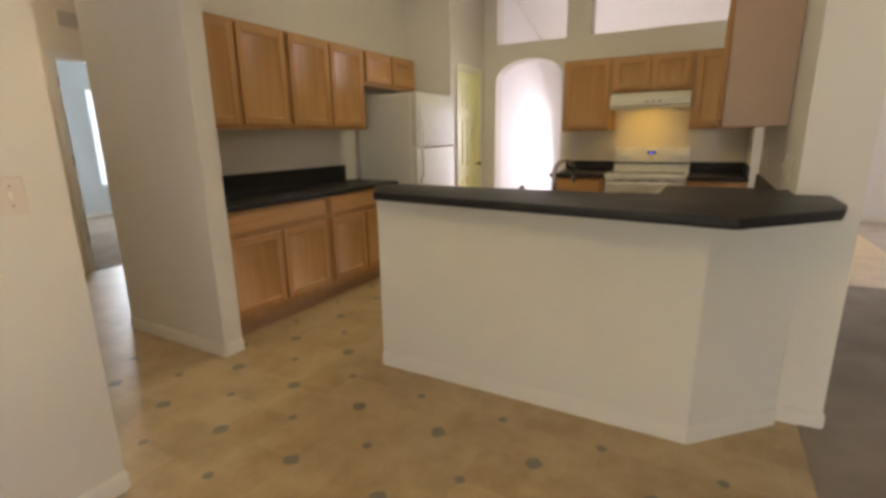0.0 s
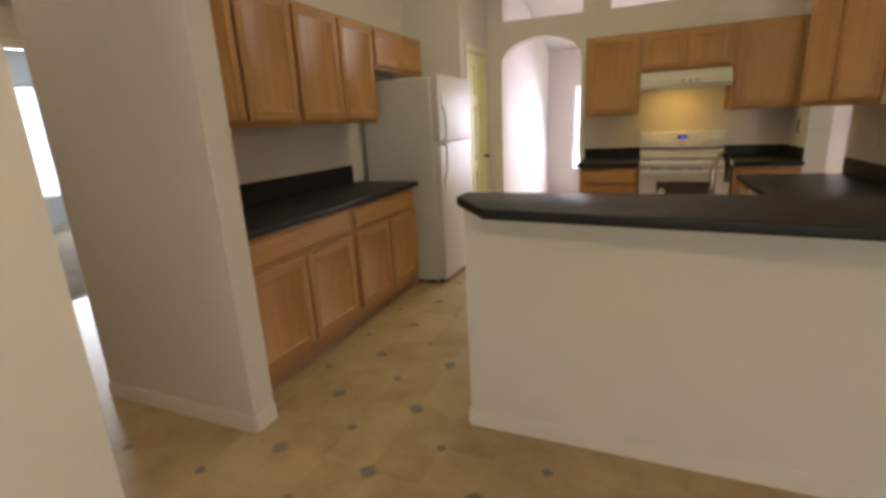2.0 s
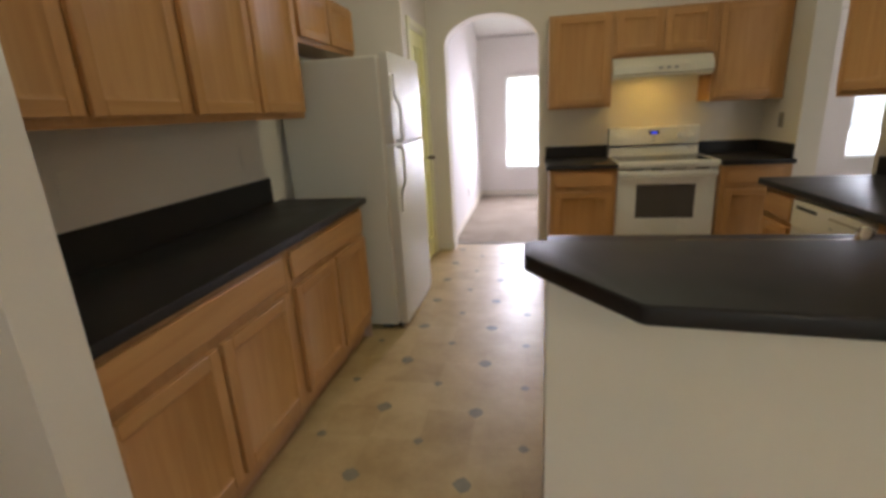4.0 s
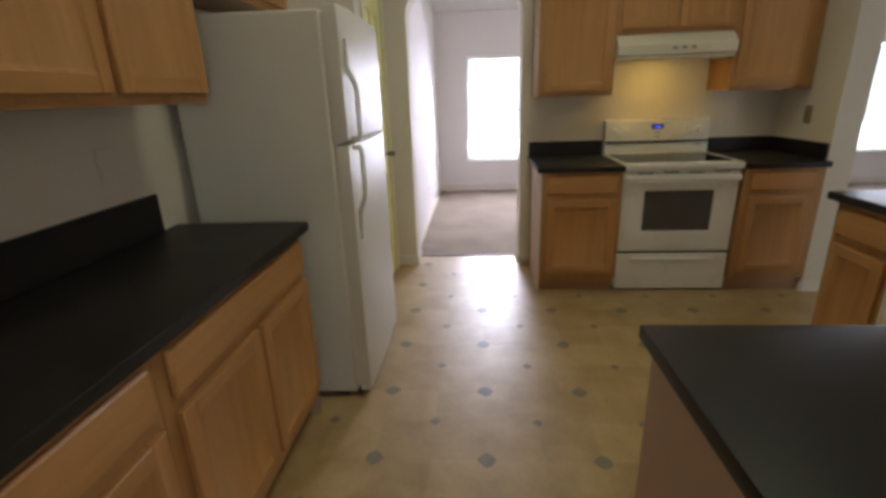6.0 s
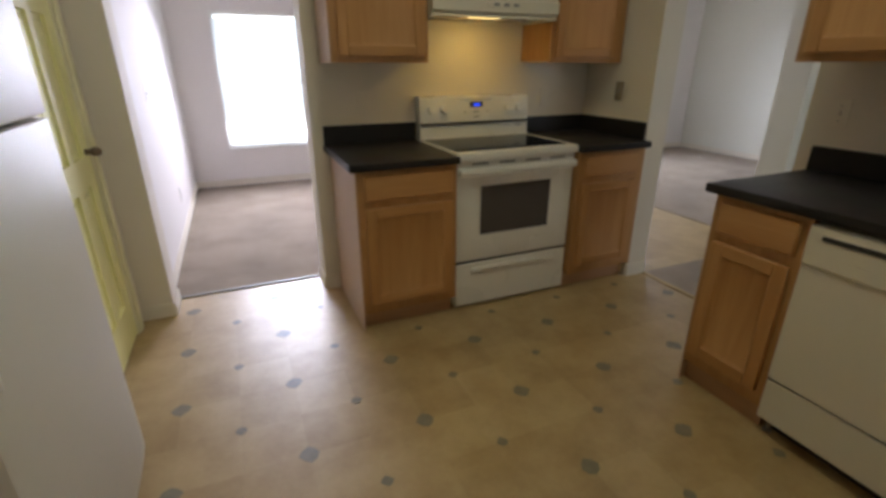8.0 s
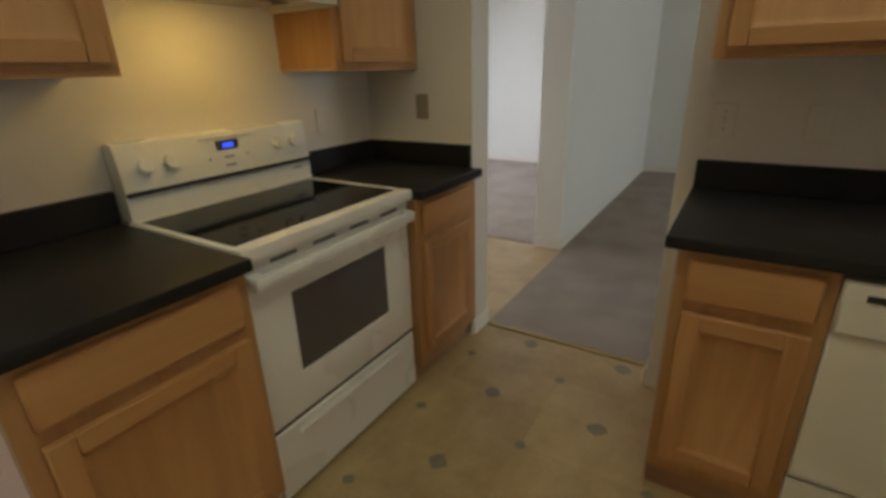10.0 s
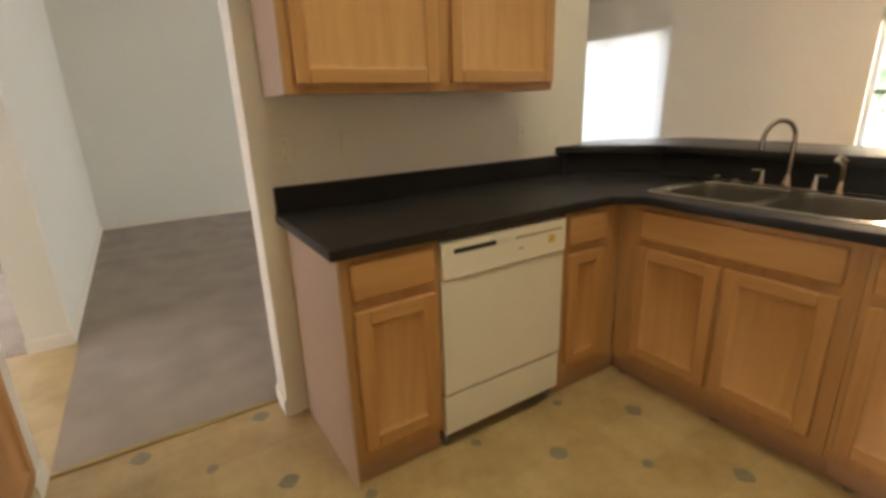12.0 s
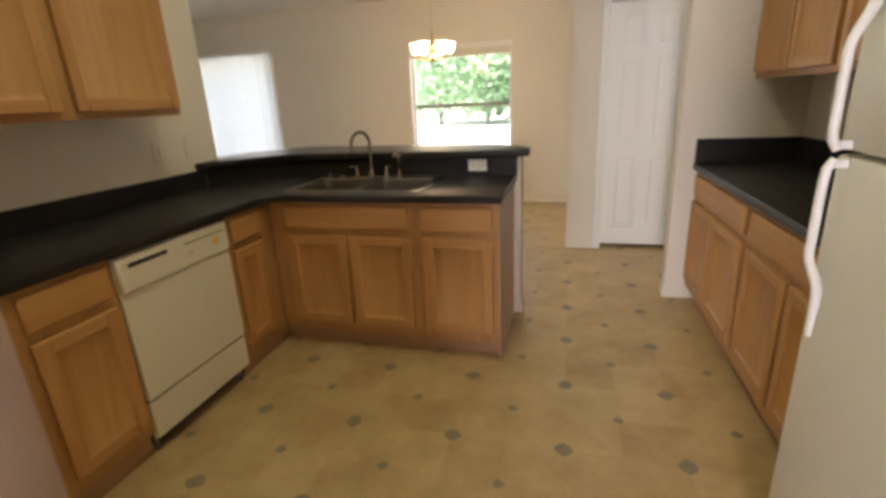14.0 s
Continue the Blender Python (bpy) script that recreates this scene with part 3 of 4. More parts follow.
lathe(bm, [(0.0, -0.018), (0.016, -0.012), (0.02, 0.0), (0.016, 0.012), (0.0, 0.018)], (cw - 0.055, -0.042, 0.93), 14)
part("knob", bm, CHROME, cd, "small satin knob")
at(Matrix())
bd = thing("bedroom_door", (-4.9, 3.23, 0), "white bedroom door standing open on brown hinges", "door")
part("leaf", boxes((-5.70, -4.955, 3.205, 3.24, 0.012, 2.10), bev=0.003), TRIM, bd)
for z in (0.35, 1.15, 1.9):
    part("hinge", boxes((-4.958, -4.846, 3.200, 3.208, z - 0.05, z + 0.05), (-4.848, -4.836, 3.194, 3.206, z - 0.05, z + 0.05), bev=0.001), BRONZE, bd)


# windows
def window(name, win, y, out, label, meet=None, blind=None):
    """A window in a wall along x: frame, sashes, panes, sill, blind."""
    xa, xb, za, zb = win
    th = tagged(new(name), label, "window", kind="structure")
    th.matrix_basis = Matrix.Translation(((xa + xb) / 2, y, za))
    y0, y1 = sorted((y + out * 0.07, y + out * 0.12))
    f = 0.04
    part("window_frame", boxes((xa, xa + f, y0, y1, za, zb), (xb - f, xb, y0, y1, za, zb), (xa + f, xb - f, y0, y1, za, za + f), (xa + f, xb - f, y0, y1, zb - f, zb), bev=0.004), ALU, th)
    part("window_sill", boxes((xa, xb, *sorted((y - out * 0.03, y + out * 0.069)), za, za + 0.02), bev=0.005), TRIM, th)
    if meet:
        part("meeting_rail", boxes((xa + f, xb - f, y0 + 0.005, y1 - 0.005, meet - 0.022, meet + 0.022), bev=0.004), GREYPL, th)
        spans = ((za + f, meet - 0.022), (meet + 0.022, zb - f))
    else:
        spans = ((za + f, zb - f),)
    for a, b in spans:
        p = part("pane", boxes((xa + f, xb - f, (y0 + y1) / 2 - 0.002, (y0 + y1) / 2 + 0.002, a, b)), GLASS, th)
        p.visible_shadow = False
    return th


window("window_1", W_DIN, Y_S, -1, "white double-hung dining window looking on trees", meet=1.285)
window("window_2", W_FRO, Y_N, 1, "bright front window with a white frame", meet=1.15)
window("window_3", W_PAR, Y_N, 1, "bright front window of the second room", meet=1.15)
bw = tagged(new("window_4"), "bright bedroom window", "window", kind="structure")
bw.matrix_basis = Matrix.Translation((-8.8, 5.75, 0.52))
part("window_frame", boxes((-8.87, -8.82, 5.25, 5.30, 0.52, 2.22), (-8.87, -8.82, 6.25, 6.30, 0.52, 2.22), (-8.87, -8.82, 5.30, 6.25, 0.52, 0.57), (-8.87, -8.82, 5.30, 6.25, 2.17, 2.22), bev=0.004), ALU, bw)
part("pane", boxes((-8.85, -8.846, 5.30, 6.25, 0.57, 2.17)), GLASS, bw).visible_shadow = False


def mini_blind(a, b, z0, z1, m, label):
    """A closed blind of thin slats; local x runs along the window."""
    at(m)
    th = thing("mini_blind", ((a + b) / 2, 0, z1), label, "blinds", "window blinds")
    part("head_rail", boxes((a, b, -0.02, 0.02, z1 - 0.03, z1), bev=0.003), TRIM, th)
    n = int((z1 - 0.05 - z0) / 0.030)
    for k in range(n):
        bm = bmesh.new()
        box(bm, a + 0.004, b - 0.004, -0.0008, 0.0008, -0.018, 0.018)
        bmesh.ops.transform(bm, matrix=pose(0, 0, z0 + 0.02 + k * 0.030, 24, 0, 0), verts=bm.verts)
        part("slat", bm, BLIND, th)
    part("bottom_rail", boxes((a, b, -0.012, 0.012, z0, z0 + 0.012), bev=0.002), TRIM, th)
    at(Matrix())


rb = thing("raised_blind", (0.25, Y_S - 0.03, 1.93), "white blind drawn up under the dining window head", "blinds", "window blinds")
part("head_rail", boxes((W_DIN[0] + 0.004, W_DIN[1] - 0.004, Y_S - 0.055, Y_S - 0.005, 1.985, 2.028), bev=0.004), TRIM, rb)
for k in range(12):
    part("slat", boxes((W_DIN[0] + 0.01, W_DIN[1] - 0.01, Y_S - 0.052, Y_S - 0.008, 1.898 + 0.007 * k, 1.9038 + 0.007 * k)), PLATE, rb)
part("bottom_rail", boxes((W_DIN[0] + 0.01, W_DIN[1] - 0.01, Y_S - 0.050, Y_S - 0.010, 1.879, 1.8965), bev=0.003), PLATE, rb)
mini_blind(W_FRO[0] + 0.005, W_FRO[1] - 0.005, W_FRO[2] + 0.022, W_FRO[3] - 0.002, pose(0, Y_N + 0.04, 0), "white mini blind closed over the front window")
mini_blind(W_PAR[0] + 0.005, W_PAR[1] - 0.005, W_PAR[2] + 0.022, W_PAR[3] - 0.002, pose(0, Y_N + 0.04, 0), "white mini blind closed over the second front window")
# The bedroom blind is assumed; its backlit slats make the window glare white.
mini_blind(0.005, 1.045, 0.525, 2.215, pose(-8.79, 5.25, 0, 0, 0, 90), "assumed white mini blind that gives the bedroom window its white glare")

# ---- kitchen cabinets ----


def cabinet_door(parent, x0, x1, z0, z1, y=0.0, t=0.023, rail=0.050):
    """A frame-and-panel door; the front faces -y."""
    # sunk field with a sloping border
    bm = bmesh.new()
    a, b, c, d = x0 + rail, x1 - rail, z0 + rail, z1 - rail
    s = 0.015
    outer = [bm.verts.new((u, y - t + 0.002, v)) for u, v in ((a, c), (b, c), (b, d), (a, d))]
    inner = [bm.verts.new((u, y - t + 0.013, v)) for u, v in ((a + s, c + s), (b - s, c + s), (b - s, d - s), (a + s, d - s))]
    for i in range(4):
        j = (i + 1) % 4
        bm.faces.new((outer[i], outer[j], inner[j], inner[i]))
    bm.faces.new(inner)
    back = [bm.verts.new((u, y - 0.001, v)) for u, v in ((a, c), (b, c), (b, d), (a, d))]
    bm.faces.new(list(reversed(back)))
    for i in range(4):
        j = (i + 1) % 4
        bm.faces.new((back[i], back[j], outer[j], outer[i]))
    bmesh.ops.recalc_face_normals(bm, faces=bm.faces)
    leaf = part("door", bm, OAK, parent)
    for r in ((x0, x0 + rail, z0, z1), (x1 - rail, x1, z0, z1)):
        part("stile", prism_box(bmesh.new(), r, y, t), OAK, leaf)
    for r in ((x0 + rail, x1 - rail, z0, z0 + rail), (x0 + rail, x1 - rail, z1 - rail, z1)):
        part("rail", prism_box(bmesh.new(), r, y, t), OAKH, leaf)
    return leaf


def prism_box(bm, r, y, t):
    x0, x1, z0, z1 = r
    return box(bm, x0, x1, y - t, y - 0.001, z0, z1, bev=0.003)


def drawer_front(parent, x0, x1, z0, z1, t=0.019, name="drawer_front"):
    bm = bmesh.new()
    box(bm, x0, x1, -t, -0.001, z0, z1, bev=0.007, segs=1)
    return part(name, bm, OAKH, parent)


BASE_TOP = 0.872


def base_cabinet(x0, x1, fronts, label, depth=0.56, ends="", toe=0.06, hollow=False, toe_ext=0.0, toe_end=0.0):
    th = thing("base_cabinet", ((x0 + x1) / 2, depth / 2, 0), label, "cabinet", "kitchen base cabinets")
    a = x0 + (0.006 if "a" in ends else 0)
    b = x1 - (0.006 if "b" in ends else 0)
    if hollow:
        part("face_frame", boxes((a, b, 0.0, 0.02, 0.105, BASE_TOP)), OAKB, th)
        for u in (a, b - 0.016):
            part("side_panel", boxes((u, u + 0.016, 0.0205, depth, 0.105, BASE_TOP)), OAKB, th)
        part("bottom_panel", boxes((a + 0.0165, b - 0.0165, 0.0205, depth, 0.105, 0.12)), OAK, th)
    else:
        part("body", boxes((a, b, 0.0, depth, 0.105, BASE_TOP)), OAKB, th)
    part("toe_board", boxes((a - toe_ext, b + toe_end, toe, toe + 0.02, 0.0, 0.105)), OAKD, th, "dark-stained toe board")
    for side, (u, v) in (("a", (x0, x0 + 0.006)), ("b", (x1 - 0.006, x1))):
        if side in ends:
            bm = bmesh.new()
            box(bm, u, v, 0.002, depth, 0, BASE_TOP)
            part("end_panel", bm, ENDP, th, "pinkish laminate end panel")
    for kind, xa, xb, za, zb in fronts:
        if kind == "door":
            cabinet_door(th, xa, xb, za, zb)
        else:
            drawer_front(th, xa, xb, za, zb)
    return th


DR0, DR1, DO0, DO1 = 0.722, 0.850, 0.165, 0.685
# long run beside the refrigerator, faces +x
at(pose(-1.935, 2.642, 0, 0, 0, 90))
base_cabinet(0.0, 0.99, [("drawer", 0.04, 0.965, DR0, DR1), ("door", 0.04, 0.492, DO0, DO1), ("door", 0.515, 0.965, DO0, DO1)], "honey oak base cabinet with two doors and a wide drawer front", 0.53)
base_cabinet(0.992, 1.93, [("drawer", 1.03, 1.905, DR0, DR1), ("door", 1.03, 1.455, DO0, DO1), ("door", 1.48, 1.905, DO0, DO1)], "honey oak base cabinet beside the refrigerator", 0.53, "b")
# stove wall, faces -y
at(pose(0, 5.955, 0))
base_cabinet(-0.765, -0.232, [("drawer", -0.725, -0.262, DR0, DR1), ("door", -0.725, -0.262, DO0, DO1)], "honey oak base cabinet beside the archway", 0.615, "a")
base_cabinet(0.548, 1.045, [("drawer", 0.585, 0.985, DR0, DR1), ("door", 0.585, 0.985, DO0, DO1)], "honey oak base cabinet between stove and doorway", 0.615)
# dishwasher run, faces -x
at(pose(0.462, 5.005, 0, 0, 0, -90))
base_cabinet(0.0, 0.362, [("drawer", 0.035, 0.335, DR0, DR1), ("door", 0.035, 0.335, DO0, DO1)], "narrow honey oak base cabinet by the doorway", 0.58, "a", toe=0.035)
base_cabinet(0.972, 1.338, [("drawer", 0.995, 1.225, DR0, DR1), ("door", 0.995, 1.225, DO0, DO1)], "narrow honey oak base cabinet in the corner", 0.58, toe=0.035, toe_end=0.075)
# sink run, faces +y
at(pose(0.46, 3.665, 0, 0, 0, 180))
base_cabinet(0.002, 0.872, [("drawer", 0.105, 0.825, DR0, DR1), ("door", 0.105, 0.455, DO0, DO1), ("door", 0.478, 0.825, DO0, DO1)], "honey oak sink cabinet with two doors", 0.62, toe=0.06, hollow=True, toe_ext=0.035)
base_cabinet(0.874, 1.293, [("drawer", 0.895, 1.262, DR0, DR1), ("door", 0.895, 1.262, DO0, DO1)], "honey oak base cabinet at the end of the bar", 0.62, "b", toe=0.06)


def wall_cabinet(x0, x1, z0, z1, doors, label, depth=0.30, ends="", lip=0.0):
    th = thing("wall_cabinet", ((x0 + x1) / 2, depth / 2, z0), label, "cabinet", "kitchen wall cabinets")
    a = x0 + (0.006 if "a" in ends else 0)
    b = x1 - (0.006 if "b" in ends else 0)
    part("body", boxes((a, b, 0.0, depth, z0 + 0.012, z1)), OAKB, th)
    part("bottom_panel", boxes((a, b, 0.016, depth, z0 + 0.004, z0 + 0.0115)), ENDP, th)
    part("bottom_rail", boxes((a, b, 0.0, 0.0155, z0, z0 + 0.0115)), OAKH, th)
    for side, (u, v) in (("a", (x0, x0 + 0.006)), ("b", (x1 - 0.006, x1))):
        if side in ends:
            part("end_panel", boxes((u, v, 0.002, depth, z0, z1)), ENDP, th, "pinkish laminate end panel")
    for xa, xb in doors:
        cabinet_door(th, xa, xb, z0 + 0.03, z1 - 0.022)
    return th


# over the long counter
at(pose(-2.18, 2.642, 0, 0, 0, 90))
wall_cabinet(0.0, 0.925, 1.395, 2.115, [(0.03, 0.46), (0.485, 0.905)], "honey oak wall cabinet with two doors", 0.285)
wall_cabinet(0.927, 1.862, 1.395, 2.115, [(0.947, 1.385), (1.41, 1.842)], "honey oak wall cabinet with two doors next to the refrigerator", 0.285)
wall_cabinet(1.864, 2.755, 1.80, 2.115, [(1.895, 2.295), (2.325, 2.725)], "short honey oak cabinet over the refrigerator", 0.285)
# over the stove
at(pose(0, 6.262, 0))
wall_cabinet(-0.775, -0.262, 1.353, 2.095, [(-0.735, -0.285)], "honey oak wall cabinet beside the archway", 0.312, "a")
wall_cabinet(-0.26, 0.505, 1.735, 2.095, [(-0.235, 0.110), (0.135, 0.480)], "short honey oak cabinet over the range hood", 0.312)
wall_cabinet(0.507, 1.045, 1.353, 2.095, [(0.535, 0.985)], "honey oak wall cabinet in the corner by the doorway", 0.312)
# over the dishwasher
at(pose(0.752, 5.02, 0, 0, 0, -90))
wall_cabinet(0.0, 1.18, 1.352, 2.095, [(0.035, 0.575), (0.635, 1.165)], "honey oak wall cabinet with two doors over the dishwasher", 0.295, "ab")

# worktops
at(Matrix())
CT0, CT1 = 0.873, 0.911


def worktop(label, base, outline, holes, strips):
    """A countertop with its upstands."""
    th = thing("countertop", base, label, "countertop")
    part("deck", slab(outline, holes, CT0, CT1), BLACK, th)
    for r, h in strips:
        part("backsplash", boxes((*r, CT1, CT1 + h), bev=0.004), BLACK, th)
    return th


worktop("black laminate countertop on the long cabinet run", (-2.2, 3.6, CT0), [(X_L, 2.642), (-1.905, 2.642), (-1.905, 4.615), (X_L, 4.615)], [],
        [((X_L, X_L + 0.02, 2.642, 4.50), 0.150), ((X_L + 0.021, -1.91, 2.642, 2.662), 0.150)])
worktop("black laminate countertop between archway and stove", (-0.5, 6.25, CT0), [(-0.795, 5.918), (-0.228, 5.918), (-0.228, Y_K), (-0.795, Y_K)], [],
        [((-0.79, -0.228, Y_K - 0.02, Y_K), 0.105)])
worktop("black laminate countertop in the corner by the stove", (0.8, 6.25, CT0), [(0.543, 5.918), (X_R, 5.918), (X_R, Y_K), (0.543, Y_K)], [],
        [((0.543, X_R, Y_K - 0.02, Y_K), 0.105), ((X_R - 0.02, X_R, 5.975, Y_K - 0.021), 0.105)])
SX0, SX1, SY0, SY1 = -0.43, 0.40, 3.10, 3.61
ell = worktop("black laminate L-shaped countertop holding the sink", (0.7, 3.5, CT0),
              [(0.428, 5.035), (0.428, 3.80), (0.33, 3.702), (-0.85, 3.702), (-0.85, PY1 + 0.012), (0.69, PY1 + 0.012), (1.02, 3.387), (X_R, 3.418), (X_R, 5.035)],
              [[(SX0 + 0.02, SY0 + 0.02), (SX1 - 0.02, SY0 + 0.02), (SX1 - 0.02, SY1 - 0.02), (SX0 + 0.02, SY1 - 0.02)]], [((X_R - 0.02, X_R, 3.44, 5.03), 0.105)])
bm = bmesh.new()
prism(bm, [(PEN0 + 0.02, PY1), (0.69, PY1), (1.02, 3.385), (X_R - 0.022, 3.413), (X_R - 0.022, 3.44), (1.012, 3.402), (0.684, PY1 + 0.012), (PEN0 + 0.02, PY1 + 0.012)], "z", CT1, 1.018)
part("bar_facing", bm, BLACK, ell)


def rounded(pts, radii, n=6):
    """Round a polygon's corners."""
    out = []
    k = len(pts)
    for i in range(k):
        p, r = Vector(pts[i]), radii[i]
        if not r:
            out.append(tuple(p))
            continue
        a, b = (Vector(pts[i - 1]) - p).normalized(), (Vector(pts[(i + 1) % k]) - p).normalized()
        ang = a.angle(b) / 2
        c = p + (a + b).normalized() * (r / math.sin(ang))
        t0, t1 = p + a * (r / math.tan(ang)), p + b * (r / math.tan(ang))
        for q in range(n + 1):
            v = (t0.lerp(t1, q / n) - c).normalized() * r
            out.append(tuple(c + v))
    return out


bar = rounded([(-0.925, 3.085), (-0.925, 2.95), (-0.725, 2.675), (0.81, 2.525), (1.13, 2.86), (1.17, 3.02), (1.17, 3.287), (X_R - 0.003, 3.287), (X_R - 0.003, 3.50), (1.0, 3.455), (0.65, 3.085)], [0.03, 0.03, 0.03, 0, 0, 0.06, 0, 0, 0, 0, 0])
bt = thing("bar_top", (0, 2.9, 1.019), "black laminate breakfast bar top with a clipped corner", "countertop")
part("deck", slab(bar, [], 1.023, 1.062, 0.008, 3), BLACK, bt)
part("underlay", slab([(PEN0 + 0.003, 2.893), (0.75, 2.893), (1.08, 3.225), (1.0, 3.42), (0.66, 3.065), (PEN0 + 0.003, 3.065)], [], 1.0185, 1.0228, 0.0, 1), BLACK, bt)

# ---- appliances ----
# range, faces -y
at(pose(0, 5.985, 0))
RX0, RX1 = -0.224, 0.539
stove = thing("range", ((RX0 + RX1) / 2, 0.3, 0), "white freestanding electric range with a black glass top", "stove")
part("body", boxes((RX0, RX1, 0.028, 0.56, 0.03, 0.872)), WHITE, stove)
for x in (RX0 + 0.06, RX1 - 0.06):
    for y in (0.08, 0.50):
        bm = bmesh.new()
        lathe(bm, [(0.016, 0), (0.016, 0.012), (0.010, 0.014), (0.010, 0.031)], (x, y, 0), 12)
        part("foot", bm, DARKPL, stove)
rim = slab([(RX0 - 0.003, -0.022), (RX1 + 0.003, -0.022), (RX1 + 0.003, 0.545), (RX0 - 0.003, 0.545)], [[(RX0 + 0.022, 0.035), (RX1 - 0.022, 0.035), (RX1 - 0.022, 0.515), (RX0 + 0.022, 0.515)]], 0.8725, 0.918, 0.009, 2)
top = part("cooktop_rim", rim, WHITE, stove)
part("cooktop_glass", boxes((RX0 + 0.0215, RX1 - 0.0215, 0.0345, 0.5155, 0.895, 0.9135)), BLKGLASS, top, "black ceramic glass cooktop")
# oven door
door = part("oven_door", slab([(RX0 + 0.004, 0.300), (RX1 - 0.004, 0.300), (RX1 - 0.004, 0.845), (RX0 + 0.004, 0.845)], [[(-0.068, 0.448), (0.384, 0.448), (0.384, 0.728), (-0.068, 0.728)]], 0.0, 0.026, 0.006, 2), WHITE, stove)
# stand the sheet upright: its height runs along z
me = door.data
for v in me.vertices:
    w = XF.inverted() @ v.co
    v.co = XF @ Vector((w.x, 0.026 - w.z, w.y))
me.flip_normals()
part("oven_window", boxes((-0.070, 0.386, 0.006, 0.014, 0.446, 0.730)), OVENGL, door, "dark oven window glass")
part("window_mask", boxes((-0.0685, 0.3845, 0.0145, 0.024, 0.4475, 0.7285)), DARKPL, door)
bm = bmesh.new()
box(bm, RX0 + 0.010, RX1 - 0.010, -0.046, -0.024, 0.796, 0.838, bev=0.010, segs=2)
box(bm, RX0 + 0.01, RX0 + 0.05, -0.030, 0.0, 0.805, 0.838, bev=0.004)
box(bm, RX1 - 0.05, RX1 - 0.01, -0.030, 0.0, 0.805, 0.838, bev=0.004)
part("handle", bm, WHITE, door, "white bar handle")
for g in range(4):
    gx = RX0 + 0.10 + g * 0.165
    bm = bmesh.new()
    for k in range(9):
        box(bm, gx + k * 0.011, gx + k * 0.011 + 0.006, -0.0012, 0.0005, 0.8462, 0.8585)
    part("vent_slot", bm, DARKPL, stove)
part("vent_strip", boxes((RX0 + 0.004, RX1 - 0.004, 0.0006, 0.027, 0.846, 0.8715)), WHITE, stove)
drawer = part("storage_drawer", boxes((RX0 + 0.004, RX1 - 0.004, 0.0, 0.026, 0.018, 0.283), bev=0.006), WHITE, stove)
part("drawer_grip", boxes((RX0 + 0.10, RX1 - 0.10, -0.016, 0.001, 0.230, 0.258), bev=0.007), WHITE, drawer)
# Dark strip drawn for the shade between oven door and drawer.
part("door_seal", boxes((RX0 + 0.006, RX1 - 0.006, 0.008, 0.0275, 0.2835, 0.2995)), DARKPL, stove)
# backguard with controls, leaning back
bm = bmesh.new()
prism(bm, [(0.520, 0.918), (0.592, 0.918), (0.592, 1.158), (0.560, 1.165), (0.535, 1.158), (0.520, 1.020), (0.523, 1.006), (0.523, 0.990)], "x", RX0 + 0.002, RX1 - 0.002)
guard = part("backguard", bm, WHITE, stove)
part("dark_line", boxes((RX0 + 0.004, RX1 - 0.004, 0.5135, 0.5235, 0.997, 1.010)), DARKPL, guard)
for kx in (-0.145, -0.062, 0.383, 0.462):
    bm = knob_bm(0, 0, 0, 0.024, 0.022)
    box(bm, -0.002, 0.002, -0.0235, -0.020, -0.004, 0.020, bev=0.001)
    bmesh.ops.transform(bm, matrix=pose(kx, 0.5265, 1.088, -6, 0, 0), verts=bm.verts)
    part("knob", bm, WHITE, guard, "white round burner knob")
part("display_frame", boxes((0.115, 0.205, 0.5245, 0.534, 1.096, 1.128), bev=0.002), DARKPL, guard)
part("display", boxes((0.138, 0.182, 0.5225, 0.5244, 1.103, 1.119)), DISPLAY, guard, "lit blue clock display")
for x, w in ((0.076, 0.008), (0.140, 0.040), (0.232, 0.008)):
    part("button", boxes((x, x + w, 0.5205, 0.5295, 1.066, 1.073), bev=0.001), GREYPL, guard)
part("printed_mark", boxes((0.14, 0.178, 0.5180, 0.5245, 1.036, 1.043)), GREYPL, guard)
part("printed_line", boxes((0.055, 0.265, 0.5275, 0.5365, 1.1375, 1.1400)), GREYPL, guard)
part("badge", boxes((0.445, 0.492, 0.5212, 0.5225, 0.972, 0.979)), GREYPL, guard)

# range hood
at(pose(0, 6.20, 0))
hood = thing("range_hood", (0.12, 0.2, 1.575), "white under-cabinet range hood with its lamp lit", "range hood")
bm = bmesh.new()
prism(bm, [(0.0, 1.603), (0.02, 1.590), (0.378, 1.590), (0.378, 1.734), (0.075, 1.734), (0.0, 1.66)], "x", -0.258, 0.503)
part("canopy", bm, CREAM, hood)
for r in ((-0.258, -0.248, 0.02, 0.378), (0.493, 0.503, 0.02, 0.378)):
    part("skirt", boxes((r[0], r[1], r[2], r[3], 1.572, 1.5895)), CREAM, hood)
part("front_lip", boxes((-0.247, 0.492, 0.012, 0.024, 1.574, 1.5895)), CREAM, hood)
part("control_panel", boxes((0.05, 0.26, -0.002, 0.012, 1.624, 1.650), bev=0.002), PLATE, hood)
for x in (0.09, 0.15, 0.21):
    part("switch", boxes((x, x + 0.03, -0.007, -0.0015, 1.629, 1.645), bev=0.002), GREYPL, hood)
part("lamp_lens", boxes((0.0, 0.19, 0.05, 0.14, 1.580, 1.5895), bev=0.003), HOODLENS, hood, "warm lit lamp lens")
